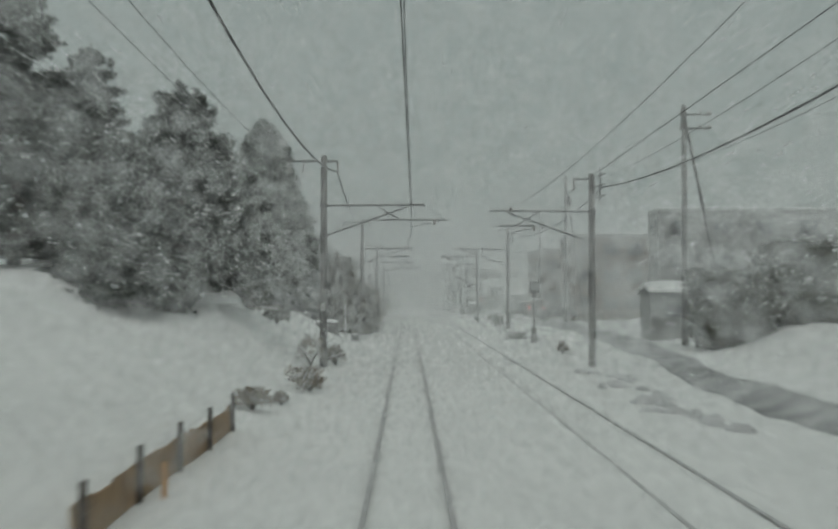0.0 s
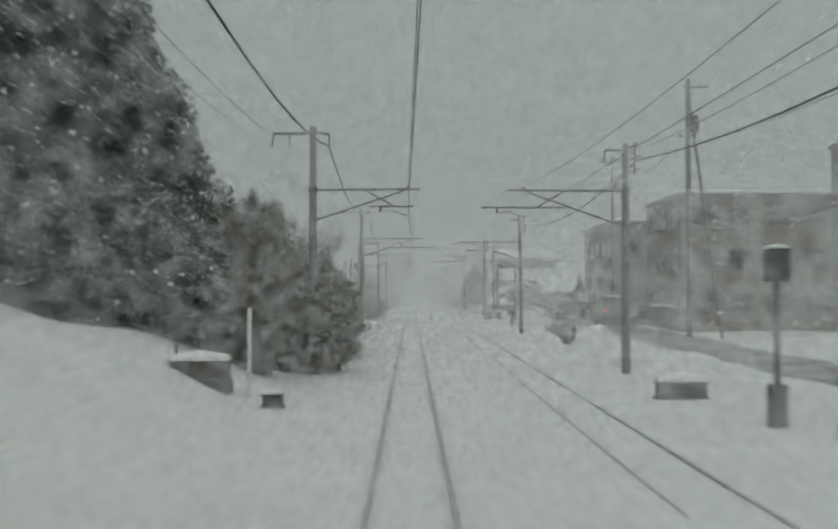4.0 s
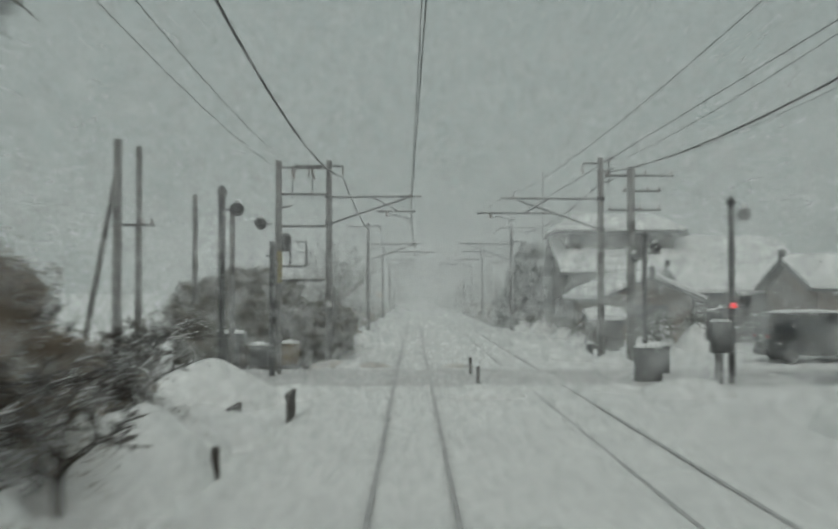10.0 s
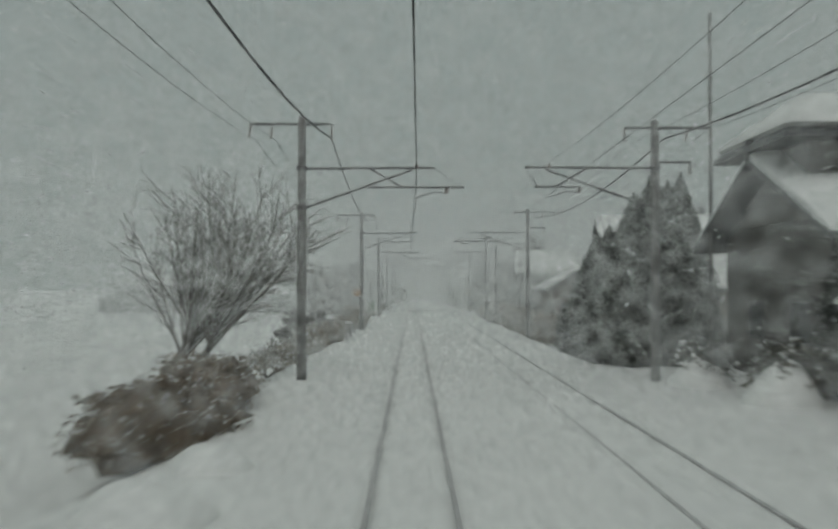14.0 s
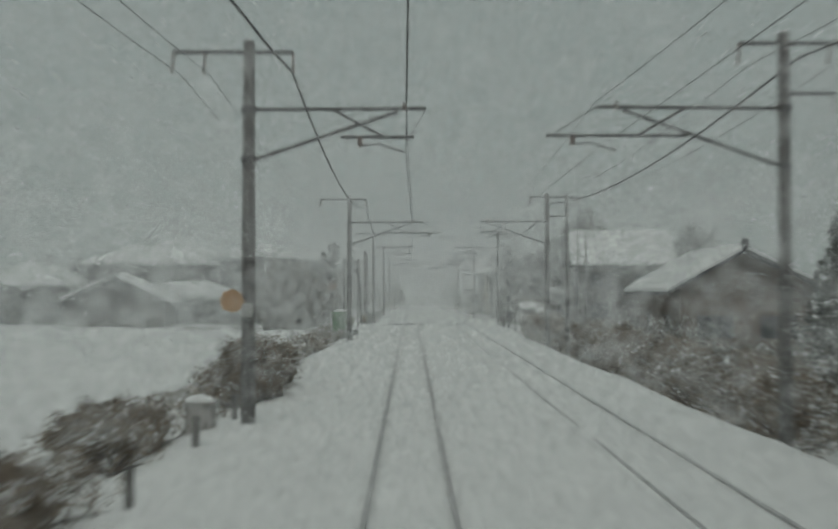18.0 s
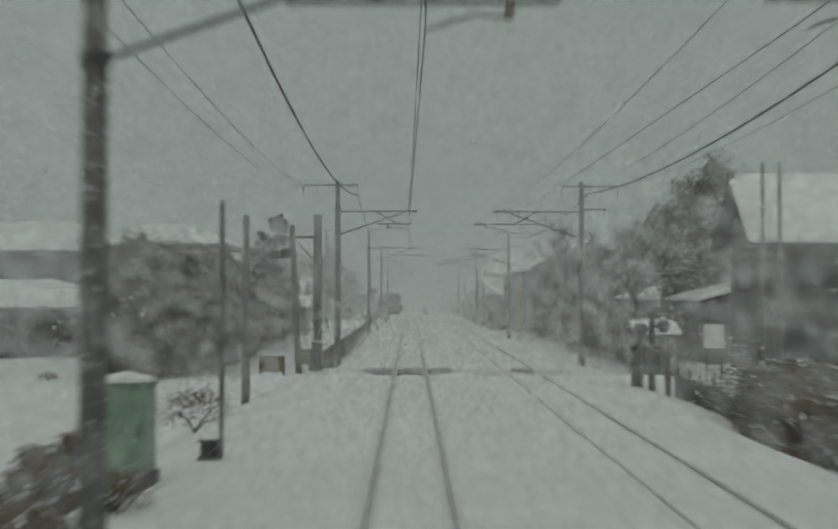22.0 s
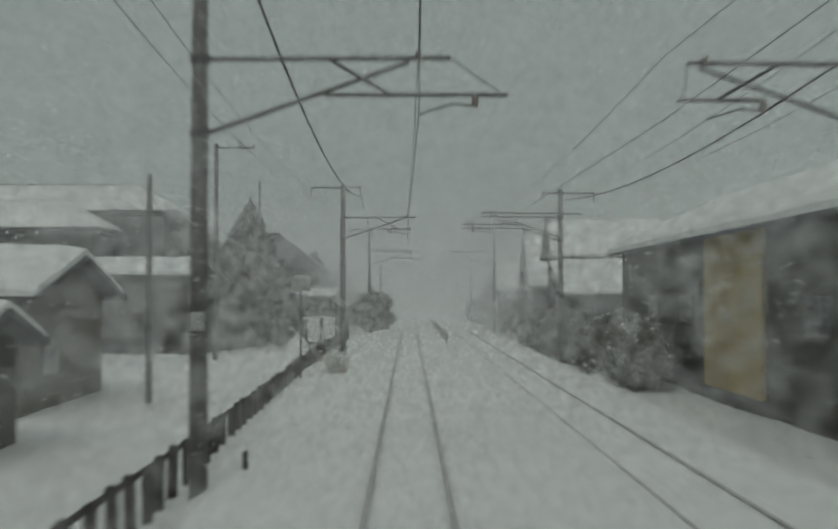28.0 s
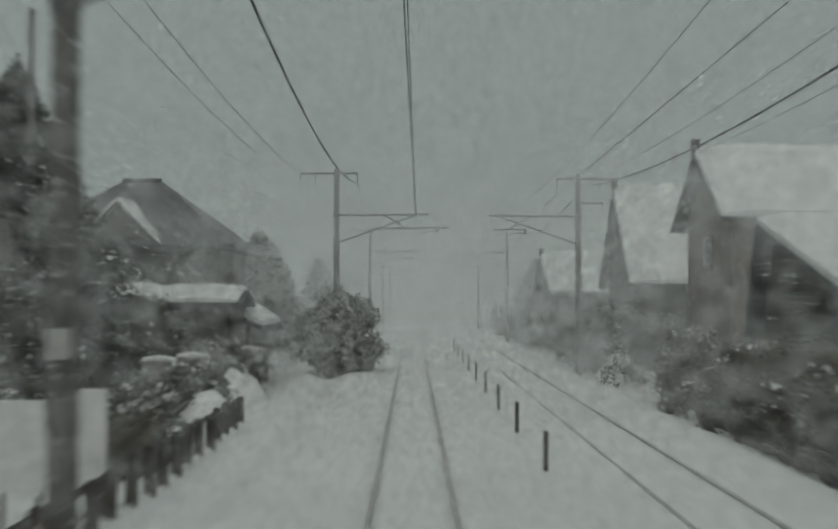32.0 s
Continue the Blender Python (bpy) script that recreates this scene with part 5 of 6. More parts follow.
for hx, hy, hw, hh in ((-3.2, 174.4, 2.6, 0.4), (-1.6, 173.6, 1.8, 0.22), (1.7, 173.4, 1.6, 0.2), (-5.4, 174.8, 2.2, 0.35)):
    mound(hx, hy, hw, hw * 0.6, hh, "ploughed ridge of dirty brown snow", mat=DIRTYSNOW)
for px, py in ((-3.3, 147.0), (-4.2, 146.0)):
    stake(px, py, 0.55, 0.07, OLDWOOD, "short dark stub post beside the line", "stub posts", "stub_post")
red_lamp = part("signal_lamp", tube([(0, -0.12, 0), (0, 0.1, 0)], 0.09, 12), SIGNAL_RED)
red_lamp.matrix_basis = pose(9.9, 164.1, 2.4)
tagged(red_lamp, "glowing red lamp of the crossing signal", "lamp")
cabinet("crossing_cabinet", 7.5, 165.4, 0.8, 0.6, 1.1, BLACK, "dark trackside cabinet near the crossing")
cabinet("crossing_cabinet", 8.6, 169.2, 0.7, 0.5, 1.0, BLACK, "dark control box capped with snow")
t = thing("trackside_phone", 8.05, 146.0, ground_z(8.05, 146), "black box on a post with a hoop guard", "box")
part("post", tube([(0, 0, -0.3), (0, 0, 1.6)], 0.09, 8), STEEL, t)
part("body", box(-0.38, 0.14, -0.22, 0.22, 1.0, 1.85, 0.04), BLACK, t)
part("snow_cap", snow_slab(bmesh.new(), [(-0.38, 1.85), (0.14, 1.85)], -0.22, 0.22, "y", 0.16), SNOW, t)
part("hoop_guard", tube([(0.1, 0, 0.0), (0.1, 0, 0.55), (0.25, 0, 0.68), (0.5, 0, 0.68), (0.62, 0, 0.5), (0.62, 0, 0.0)], 0.035, 6), STEEL, t)
car(16.3, 175.6, 0.0, 4, DARKPAINT, "dark van waiting near the crossing", True)
# the large house: lower roof, upper roof, front wing
house("large_house", 11.4, 27, 213.5, 226, 4.6, 6.8, "x", WALL_DARK, "large dark timber house with tiered snowy roofs", 0.0, 1.0, 0.4, (("w", -2, 1.8, 1.8, 1.2), ("w", 2.5, 1.8, 1.8, 1.2), ("s", -4, 2.0, 2.4, 1.4)))
house("upper_storey", 11.3, 19.4, 216.6, 223.0, 7.5, 8.6, "x", WALL_DARK, "upper storey of the large house under snow", 6.0, 0.9, 0.35, (("s", -2.0, 6.9, 1.8, 0.8), ("s", 1.8, 6.9, 1.8, 0.8)), cat="house", hip=1.7)
house("well_house", 9.3, 11.0, 190.0, 192.2, 1.45, 1.75, "x", WALL_DARK, "tiny dark hut under a thick cap of snow", 0.0, 0.25, 0.45, cat="shed", tiles=False)
house("front_wing", 11.3, 16.0, 196.5, 211.5, 2.75, 3.75, "y", WALL_BROWN, "low front wing with a thick snow roof", 0.0, 0.8, 0.38, (("s", 0.0, 1.5, 2.0, 1.1),))
house("shed", 16.5, 24.0, 198, 207, 3.0, 4.3, "x", WALL_DARK, "long dark shed with a snowy roof", 0.0, 0.7, 0.35)
house("shop", 20.5, 33, 188, 197, 3.2, 4.6, "x", WALL_BROWN, "brown shop with a red sign on its front", 0.0, 0.6, 0.35, (("s", -2, 1.6, 2.0, 1.2), ("s", 3, 1.6, 2.0, 1.2)))
sg = part("shop_sign", box(-1.4, 1.4, -0.06, 0.0, -0.35, 0.35, 0.02), RED)
sg.matrix_basis = pose(23.2, 187.94, 2.7)
tagged(sg, "red sign board on the shop front", "sign")
part("plain_bar", box(-1.0, 1.0, -0.075, -0.062, -0.08, 0.08), WHITE, sg)
utility_pole(10.5, 224.7, 12.5, 0.07, None, label="slender grey aerial mast beside the house")
cypress(9.3, 229.0, 5.2, 7.6, z=-0.6, n=20000, label="dark conifer beside the large house")
cypress(11.6, 214.0, 2.4, 5.0, z=0, n=7000, label="small dark conifer by the wall")
for bx, by, bw, bh in ((11.8, 186, 1.8, 1.3), (9.6, 195, 1.6, 1.0), (12.8, 191, 2.4, 1.8), (9.8, 203, 1.8, 1.2), (9.3, 212, 2.0, 1.5), (8.6, 218, 1.8, 1.2), (10.8, 182.5, 1.6, 1.2), (14.5, 187, 2.6, 1.8)):
    bush(bx, by, bw, bw, bh, HEDGE, 1000, 0.12, 1.2, "garden shrub loaded with snow")
    mound(bx - 0.2, by - 0.3, bw * 1.1, bw * 1.0, bh * 0.7, "low shrub buried under fresh snow", z=ground_z(bx, by))
board_fence("garden_fence", 9.8, 184.5, 189.5, 0.7, OLDWOOD, "dark garden fence in the snow", 0.3, 2.0)
cabinet("bin", 8.0, 181.6, 0.3, 0.3, 0.5, BLACK, "small dark bin in the snow", cat="bin")
fan_tree(-7.6, 224.3, -0.6, 44, 104, 5.4, 22, 11)
fan_tree(-8.2, 222.6, -0.6, 54, 118, 4.8, 14, 12)
fan_tree(-8.7, 226.4, -0.8, 38, 92, 5.2, 16, 13)
for mx, my, mw, mh in ((-2.9, 187.5, 1.3, 0.45), (-2.75, 190.4, 1.5, 0.55), (-2.9, 193.5, 1.7, 0.6), (-3.3, 197.0, 2.0, 0.6), (-3.2, 201.5, 1.6, 0.45)):
    mound(mx, my, mw, mw * 1.3, mh, "low weeds buried under fresh snow")
utility_pole(-3.4, 179.3, 3.05, 0.11, label="short weathered post in the hedge")

# ================= third stretch: field, cedars, low houses, second crossing =================
for k, (cx, cy, cw, ch) in enumerate(((9.9, 243.5, 3.6, 6.6), (11.6, 245.5, 4.4, 8.9), (13.6, 246.5, 4.4, 9.6), (10.9, 249, 4.2, 7.4), (12.8, 251, 4.4, 9.2), (15.5, 252, 5, 10.5), (9.6, 247.6, 4.0, 5.6), (11.0, 254.0, 4.6, 7.2), (13.0, 256.0, 4.4, 8.4))):
    cypress(cx, cy, cw, ch, z=-1.25, n=15000, label="tall dark cedar in a row below the line")
for cx, cy, cw, ch in ((19.5, 290, 6, 11.5), (24.0, 294, 6, 12.5), (28, 300, 7, 12)):
    cypress(cx, cy, cw, ch, z=-1.2, n=9000, label="tall cedar behind the houses", leaf=0.22)
house("steep_cottage", 12.4, 20.0, 257.2, 265.2, 3.3, 7.3, "x", WALL_CREAM, "tall cottage with a steep snowy roof below the line", -1.3, 0.5, 0.35, (("w", 0, 3.6, 1.2, 1.2), ("w", -1.8, 0.9, 1.4, 1.1), ("w", 1.8, 0.9, 1.4, 1.1), ("s", -1.5, 1.0, 1.8, 1.2)), tiles=False)
house("low_house", 13.7, 20.4, 301, 312, 3.15, 4.85, "y", WALL_BROWN, "low brown house with a snowy gable roof", -1.3, 0.85, 0.3, (("s", -1.6, 0.9, 1.8, 1.1), ("s", 1.6, 0.9, 1.8, 1.1), ("w", -2, 0.9, 1.6, 1.0), ("w", 2.4, 0.9, 1.6, 1.0)), ridge_at=0.46)
house("tall_house", 14.6, 22.4, 345.0, 349.8, 5.6, 7.75, "x", WALL_DARK, "dark two-storey house with a broad white snow roof", -0.8, 0.75, 0.35, (("s", -2, 3.6, 1.8, 1.2), ("s", 2, 3.6, 1.8, 1.2), ("s", -2, 0.9, 1.8, 1.4), ("w", 0, 3.6, 1.8, 1.2)))
for bx, by, bw, bh in ((18.6, 369.0, 7.0, 10.6), (26.5, 352.0, 6.0, 9.0)):
    bush(bx, by, bw, bw, bh, HEDGE, 6500, 0.14, 0.5, "broad evergreen tree behind the tall house", "evergreen_tree", -0.8, "tree")
house("garden_store", 9.8, 11.6, 347.0, 349.5, 1.1, 1.5, "x", WALL_CREAM, "small pale store with a snowy roof", -0.5, 0.15, 0.25, cat="shed", tiles=False)
utility_pole(8.62, 306.3, 7.95, 0.14, -1.2)
utility_pole(14.4, 344.0, 8.2, 0.09, -0.5)
utility_pole(15.1, 344.0, 8.2, 0.09, -0.5)
hedge(9.6, 269, 331, 2.6, 2.2, BRUSH, step=2.6, z=-1.3, label="brown hedge below the railway bank", dens=700)
hedge(12.0, 272, 298, 2.6, 2.4, HEDGE, step=3.4, z=-1.3, label="dark garden hedge below the railway", dens=600, snowy=0.8)
hedge(-5.3, 204, 219, 2.4, 1.5, BRUSH, step=2.6, label="dry brown brush on the bank", dens=1200, leaf=0.075, square=2.2)
hedge(-5.4, 228, 290, 2.2, 1.25, BRUSH, step=2.5, label="dry brown brush on the bank", dens=1200, snowy=0.5, leaf=0.075, square=2.2, gaps=0.15)
for bx, by, bw, bh, sd in ((-6.1, 249.5, 3.6, 3.2, 61), (-6.0, 253.6, 3.2, 2.6, 62), (-6.6, 246.4, 2.6, 2.2, 63)):
    bare_tree(bx, by, bw, bh, seed=sd, r0=0.05, thin=0.014, spread_a=0.7, label="brown leafless bush on the bank", snowy=False)
    bush(bx, by, bw * 0.7, bw * 0.7, bh * 0.5, BRUSH, 1300, 0.05, 0.6, "dry brown brush at the foot of a bush")
hedge(-5.6, 298, 308, 2.2, 1.1, BRUSH, step=2.6, label="dark brush half under snow", dens=700, snowy=0.8)
cabinet("concrete_box", -4.3, 264.4, 0.55, 0.5, 0.9, CONCRETE_LIGHT, "pale concrete cable box by the mast", -0.45)
for k in range(4):
    stake(-3.6 - 0.1 * k, 250 + 5.5 * k, 0.55, 0.07, CONCRETE, "short concrete cable post in the snow", "concrete posts", "concrete_post")
bush(-5.4, 313.5, 1.8, 2.4, 1.1, BRUSH, 1600, 0.07, 0.6, "dry brown brush behind the cabinet")
bush(-3.9, 310.5, 1.0, 1.6, 0.55, BRUSH, 900, 0.06, 0.9, "dry brown brush by the mast foot")
bush(-4.9, 309.0, 1.8, 1.8, 0.8, BRUSH, 1500, 0.07, 0.9, "dry brown brush by the mast foot")
cabinet("green_cabinet", -4.3, 313.0, 0.75, 0.6, 1.42, GREEN, "green trackside cabinet capped with snow", 0.0)
stake(-3.3, 315.8, 4.5, 0.045, CONCRETE, "slender grey post by the line", "slender posts", "slender_post")
cabinet("trackside_box", -3.45, 315.5, 0.3, 0.25, 0.35, BLACK, "small dark box at the foot of a post", cap=0.05)
# field houses
house("farmhouse", -36.0, -23.0, 375, 383, 5.9, 7.6, "x", WALL_DARK, "farmhouse beyond the field under a hipped snow roof", -1.0, 1.0, 0.3, (("s", -3, 3.4, 2.0, 1.2), ("s", 3, 3.4, 2.0, 1.2)), hip=5.2)
house("farm_wing", -33, -23.6, 356, 362, 1.9, 4.1, "y", WALL_DARK, "farm wing with a snowy gable", -1.0, 0.8, 0.35)
house("farm_shed", -29.0, -18.3, 366, 373, 2.2, 3.5, "x", WALL_DARK, "low annex with a hipped snow roof", -1.0, 0.9, 0.28, hip=4.4)
house("farm_store", -46.0, -36.6, 371, 378, 3.6, 5.6, "x", WALL_DARK, "low farm store under a hipped snow roof", -1.0, 0.9, 0.3, hip=4.0)
house("far_house", -37, -25, 394, 402, 6.9, 8.9, "x", WALL_DARK, "large house far across the field", -1.0, 1.0, 0.3, hip=4.5)
house("far_house", -23.4, -15, 389, 396, 6.9, 8.3, "x", WALL_DARK, "house far across the field", -1.0, 1.0, 0.3, hip=3.5)
for k in range(14):
    bush(-11.4 - 2.5 * k, 367.0 - 0.6 * k, 3.6, 3.4, 2.5 + 0.25 * (k % 3), DARKHEDGE, 2200, 0.1, 0.4, "dark hedge at the end of the field", "hedge", -1.1, "hedge", "field hedge")
for k in range(3):
    bush(-10.4 - 1.9 * k, 359.0 + 2.6 * k, 4.0, 4.6, 5.7 - 0.4 * k, DARKHEDGE, 3600, 0.11, 0.5, "tall evergreen shrubs at the end of the field", "evergreen_shrub", -1.0, "bush", "field shrubs")
for hx in (-44.0, -40.4, -20.6, -17.6):
    bush(hx, 386.0, 4.4, 4.0, 7.4 + 0.6 * math.sin(hx), DARKHEDGE, 3000, 0.14, 0.6, "dark evergreen tree among the farm roofs", "evergreen_tree", -1.0, "tree", "farm trees")
for tx0, ty0, tw in ((-16.6, 342.0, 1.4), (-18.2, 341.0, 1.8), (-15.0, 345.0, 0.9)):
    bush(tx0, ty0, tw, 0.9, 0.35, BRUSH, 500, 0.06, 1.2, "tuft of dead grass in the snowy field", "grass_clump", None, "grass")
leaning = pine(-11.4, 371.5, 4.6, 9.2, z=-0.8, seed=31, n=110, label="leaning pine above the hedge")
leaning.matrix_basis = pose(-11.4, 371.5, -0.8, 0, 21, 0)
# second crossing
bush(-5.4, 325.0, 1.8, 2.4, 1.1, BRUSH, 1390, 0.06, 1.2, "brown brush by the foot crossing")
bush(-4.4, 272.3, 2.0, 3.0, 1.7, BRUSH, 3600, 0.05, 0.6, "brown leafless bush on the bank")
bush(-4.3, 275.4, 1.8, 3.0, 1.5, BRUSH, 3200, 0.05, 0.6, "brown leafless bush on the bank")


def path_z(x, y):
    rim = 0.7 * noise.noise((x * 0.5, 2.0, 7)) + 0.3 * noise.noise((x * 1.7, y, 2))
    rise = smooth(XING2[0] - 0.4, XING2[0] + 0.8, y + rim) * (1 - smooth(XING2[1] - 1.0, XING2[1] + 0.2, y + rim)) * smooth(-2.9, -1.8, x) * (1 - smooth(5.6, 6.6, x))
    return ground_z(x, y) - 0.12 + 0.16 * rise + 0.03 * noise.noise((x * 2, y * 2, 1))


cross2 = tagged(grid_mesh("road", [-4.2 + 0.25 * i for i in range(48)], [XING2[0] - 0.8 + 0.25 * i for i in range(23)], path_z, SLUSH), "narrow slushy foot crossing over the tracks", "path", kind="structure")
t = thing("crossing_deck", 0, 338.9, 0.0, "wet timber crossing boards under grey slush", "boards")
for bx0, bx1 in ((-1.75, -0.66), (-0.46, 0.46), (0.66, 1.55), (3.72, 4.44)):
    for k in range(4):
        if bx0 < 3 or k in (1, 2):
            part("plank", add_box(bmesh.new(), bx0 + 0.15 * (k % 2), bx1, -1.5 + 0.75 * k, -0.82 + 0.75 * k, -0.1, 0.02 + 0.008 * (k % 3), 0.01), WETPLANK, t)
utility_pole(-5.0, 331.5, 5.2, 0.13, None, ((2.1, -0.2, 0.4),), label="grey crossing post with a small box")
lp = utility_pole(-4.2, 337.6, 5.25, 0.13, label="leaning grey post with a small box at the crossing")
lp.children[0].data.transform(Matrix(((1, 0, -0.05, 0.26), (0, 1, 0, 0), (0, 0, 1, 0), (0, 0, 0, 1))))
part("box", box(-0.38, -0.03, -0.12, 0.1, 4.15, 4.48, 0.02), BLACK, lp, "small dark box")
ws = thing("warning_sign", -6.75, 345.2, ground_z(-6.75, 345.2), "dull orange warning sign by the hedge", "sign")
part("post", tube([(0, 0, -0.4), (0, 0, 4.3)], 0.05, 8), STEEL, ws)
part("panel", box(-0.36, 0.36, -0.09, -0.06, 3.75, 4.25, 0.01), DULLORANGE, ws)
g = thing("gallows_pole", -3.9, 345.7, 0.0, "thick dark pole with a bracket arm and cage", "pole")
part("post", tube([(0, 0, -0.4), (0, 0, 6.15)], [0.2, 0.18], 12), CONCRETE, g, smooth=True)
part("arm", box(-1.85, -0.1, -0.04, 0.04, 5.15, 5.25), STEEL, g)
part("brace", tube([(-1.0, 0, 5.18), (-0.15, 0, 4.2)], 0.03, 6), STEEL, g)
for xx in (-1.8, -1.2):
    part("hanger", box(xx - 0.02, xx + 0.02, -0.02, 0.02, 4.55, 5.15), STEEL, g)
part("cage_rail", box(-1.82, -1.18, -0.02, 0.02, 4.52, 4.57), STEEL, g)
part("yellow_sleeve", tube([(0.12, -0.12, 0.0), (0.12, -0.12, 0.85)], 0.07, 8), YELLOW, g)
for bx, bw, bz in ((-5.55, 0.95, -0.05), (-4.12, 0.5, 0.2)):
    t = thing("crossing_board", bx, 339.2, 0.0, "brown boarded barrier at the foot crossing", "barrier", "crossing boards")
    for k in range(3):
        part("board", box(0, bw, -0.03, 0.03, bz + 0.2 * k, bz + 0.19 + 0.2 * k, 0.008), DULLBOARD, t)
    for xx in (0.02, bw - 0.1):
        part("post", box(xx, xx + 0.09, 0.04, 0.13, -0.3, bz + 0.62), OLDWOOD, t)
    part("snow_cap", snow_slab(bmesh.new(), [(0, bz + 0.6), (bw, bz + 0.6)], -0.05, 0.05, "y", 0.06), SNOW, t)
bp = thing("stout_post", -3.42, 339.2, 0.0, "stout dark timber post at the foot crossing", "post", "bollards")
part("timber", box(-0.2, 0.02, -0.12, 0.12, -0.3, 1.05, 0.03), OLDWOOD, bp)
part("timber", box(0.03, 0.2, -0.1, 0.12, -0.3, 1.0, 0.03), CONCRETE, bp, "paler grey timber")
part("snow_cap", snow_slab(bmesh.new(), [(-0.18, 1.05), (0.18, 1.0)], -0.1, 0.1, "y", 0.06), SNOW, bp)
mound(-5.0, 337.9, 2.4, 1.4, 0.3, "shovelled heap of snow by the crossing")
stake(-3.7, 341.9, 1.0, 0.06, CONCRETE_LIGHT, "pale concrete post by the crossing", "concrete posts", "concrete_post")
xs = crossing_signal(7.5, 332.2, 2.3, "short crossing signal beside the second track", ((0.0, 2.0), (-0.7, 1.9)), arm=0.35, bell=True)
part("relay_box", box(-0.25, 0.25, -0.2, 0.2, 0.5, 1.4, 0.03), BLACK, xs, "black relay box")
for px, ph in ((6.95, 1.25), (7.15, 1.5), (8.0, 1.3)):
    stake(px, 331.6 + 0.5 * ph, ph, 0.1, OLDWOOD, "stout dark timber post at the foot crossing", "bollards", "bollard")
board_fence("crossing_fence", 8.6, 326.0, 334.0, 0.8, OLDWOOD, "dark fence beside the foot crossing", 0.25, 1.5)
t = thing("white_notice", 10.3, 335.7, ground_z(10.3, 335.7), "blank white notice board on two posts", "sign")
part("panel", box(-0.35, 0.35, -0.03, 0.0, 1.5, 2.3), WHITE, t)
for xx in (-0.28, 0.24):
    part("post", box(xx, xx + 0.06, 0.002, 0.06, -0.4, 2.2), STEEL, t)
for mx, my, mw, mh in ((-2.4, 335.2, 1.6, 0.25), (-4.6, 334.0, 3.0, 0.5), (9.0, 341.5, 2.0, 0.4), (2.0, 342.4, 2.0, 0.25), (-1.9, 337.1, 1.6, 0.16), (-1.2, 341.0, 1.4, 0.15), (1.6, 337.0, 1.8, 0.18)):
    mound(mx, my, mw, mw, mh)

# ================= fourth stretch: sleeper fence, sign, houses =================
hedge(-10.8, 346.5, 390, 4.4, 4.9, step=3.4, mat=OVERGROWN, label="tall overgrown hedge thick with snow", dens=1500, snowy=0.5, z=-0.5, leaf=0.07, square=2.4)
y0, y1 = 343.0, 455.0
t = thing("sleeper_fence", -3.95, y0, 0.0, "dark fence of old sleeper posts along the line", "fence")
n = int((y1 - y0) / 1.08)
pm = bpy.data.meshes.new("post")
b = box(-0.08, 0.08, -0.075, 0.075, -0.5, 0.0, 0.015)
b.to_mesh(pm)
b.free()


def fence_top(y):
    return 0.22 + 0.36 * smooth(392, 432, y)


for k in range(n + 1):
    zt = fence_top(y0 + 1.08 * k)
    foot = ground_z(-3.95, y0 + 1.08 * k)
    o = obj("post", pm, OLDWOOD, t)
    o.matrix_basis = pose(0.02 * math.sin(k * 2.3), 1.08 * k, zt + 0.03 * math.sin(k * 1.7), 2 * math.sin(k), 2 * math.cos(k * 1.3), 0) @ Matrix.Diagonal((1, 1, (zt - foot + 0.3) / 0.5, 1))
    if k < n:
        z2 = fence_top(y0 + 1.08 * (k + 1))
        part("rail", tube([(-0.1, 1.08 * k - 0.02, zt - 0.14), (-0.1, 1.08 * (k + 1) - 0.01, z2 - 0.14)], 0.06, 4), OLDWOOD, t)
for k in range(2):
    bush(-4.5, 426 + 9 * k, 0.8, 1.2, 0.35, BRUSH, 500, 0.05, 1.6, "dry grass against the fence", "grass_clump", None, "grass")
bush(-3.6, 438.5, 0.7, 0.8, 0.9, BRUSH, 1300, 0.05, 0.8, "leafless creeper round the mast foot")
for bx in (-4.42, -5.25):
    t = thing("white_board", bx, 442.6, ground_z(bx, 442.6), "upright white board behind the fence", "board", "white boards")
    part("panel", box(-0.33, 0.33, -0.03, 0.0, 0.5, 1.75, 0.008), WHITE, t)
    for xx in (-0.28, 0.22):
        part("post", box(xx, xx + 0.06, 0.002, 0.06, -0.4, 1.7), OLDWOOD, t)
bush(-4.9, 447.5, 1.6, 3.0, 1.1, OVERGROWN, 1600, 0.07, 1.0, "brown brush along the fence")
sgn = thing("speed_sign", -3.74, 417.5, ground_z(-3.74, 417.5), "white speed sign reading 70 on a grey post", "sign")
part("post", tube([(0, 0, -0.4), (0, 0, 3.05)], 0.035, 8), STEEL, sgn)
pl = part("panel", box(-0.33, 0.33, -0.05, -0.02, 3.0, 3.55, 0.006), SIGNPAINT, sgn, "off-white panel")
part("plain_bar", box(-0.24, -0.06, -0.056, -0.051, 3.43, 3.46), BLACK, pl)
txt = bpy.data.curves.new("figures", "FONT")
txt.body, txt.size, txt.align_x, txt.extrude = "70", 0.46, "CENTER", 0.002
tx = new("figures", txt)
txt.materials.append(BLACK)
tx.parent = pl
tx.matrix_basis = pose(0.0, -0.056, 3.07, 90, 0, 0)
house("gable_house", -19.0, -10.6, 408.5, 417.5, 2.9, 4.0, "x", WALL_CREAM, "low house with a cream gable beside the lane", -1.0, 0.7, 0.35, (("e", -1.5, 1.0, 1.6, 1.1), ("s", -1.0, 1.0, 2.0, 1.2)))
house("gable_shed", -14.6, -9.0, 399.0, 403.4, 1.9, 2.5, "x", WALL_DARK, "low shed with a snowy gable roof", -1.0, 0.6, 0.3)
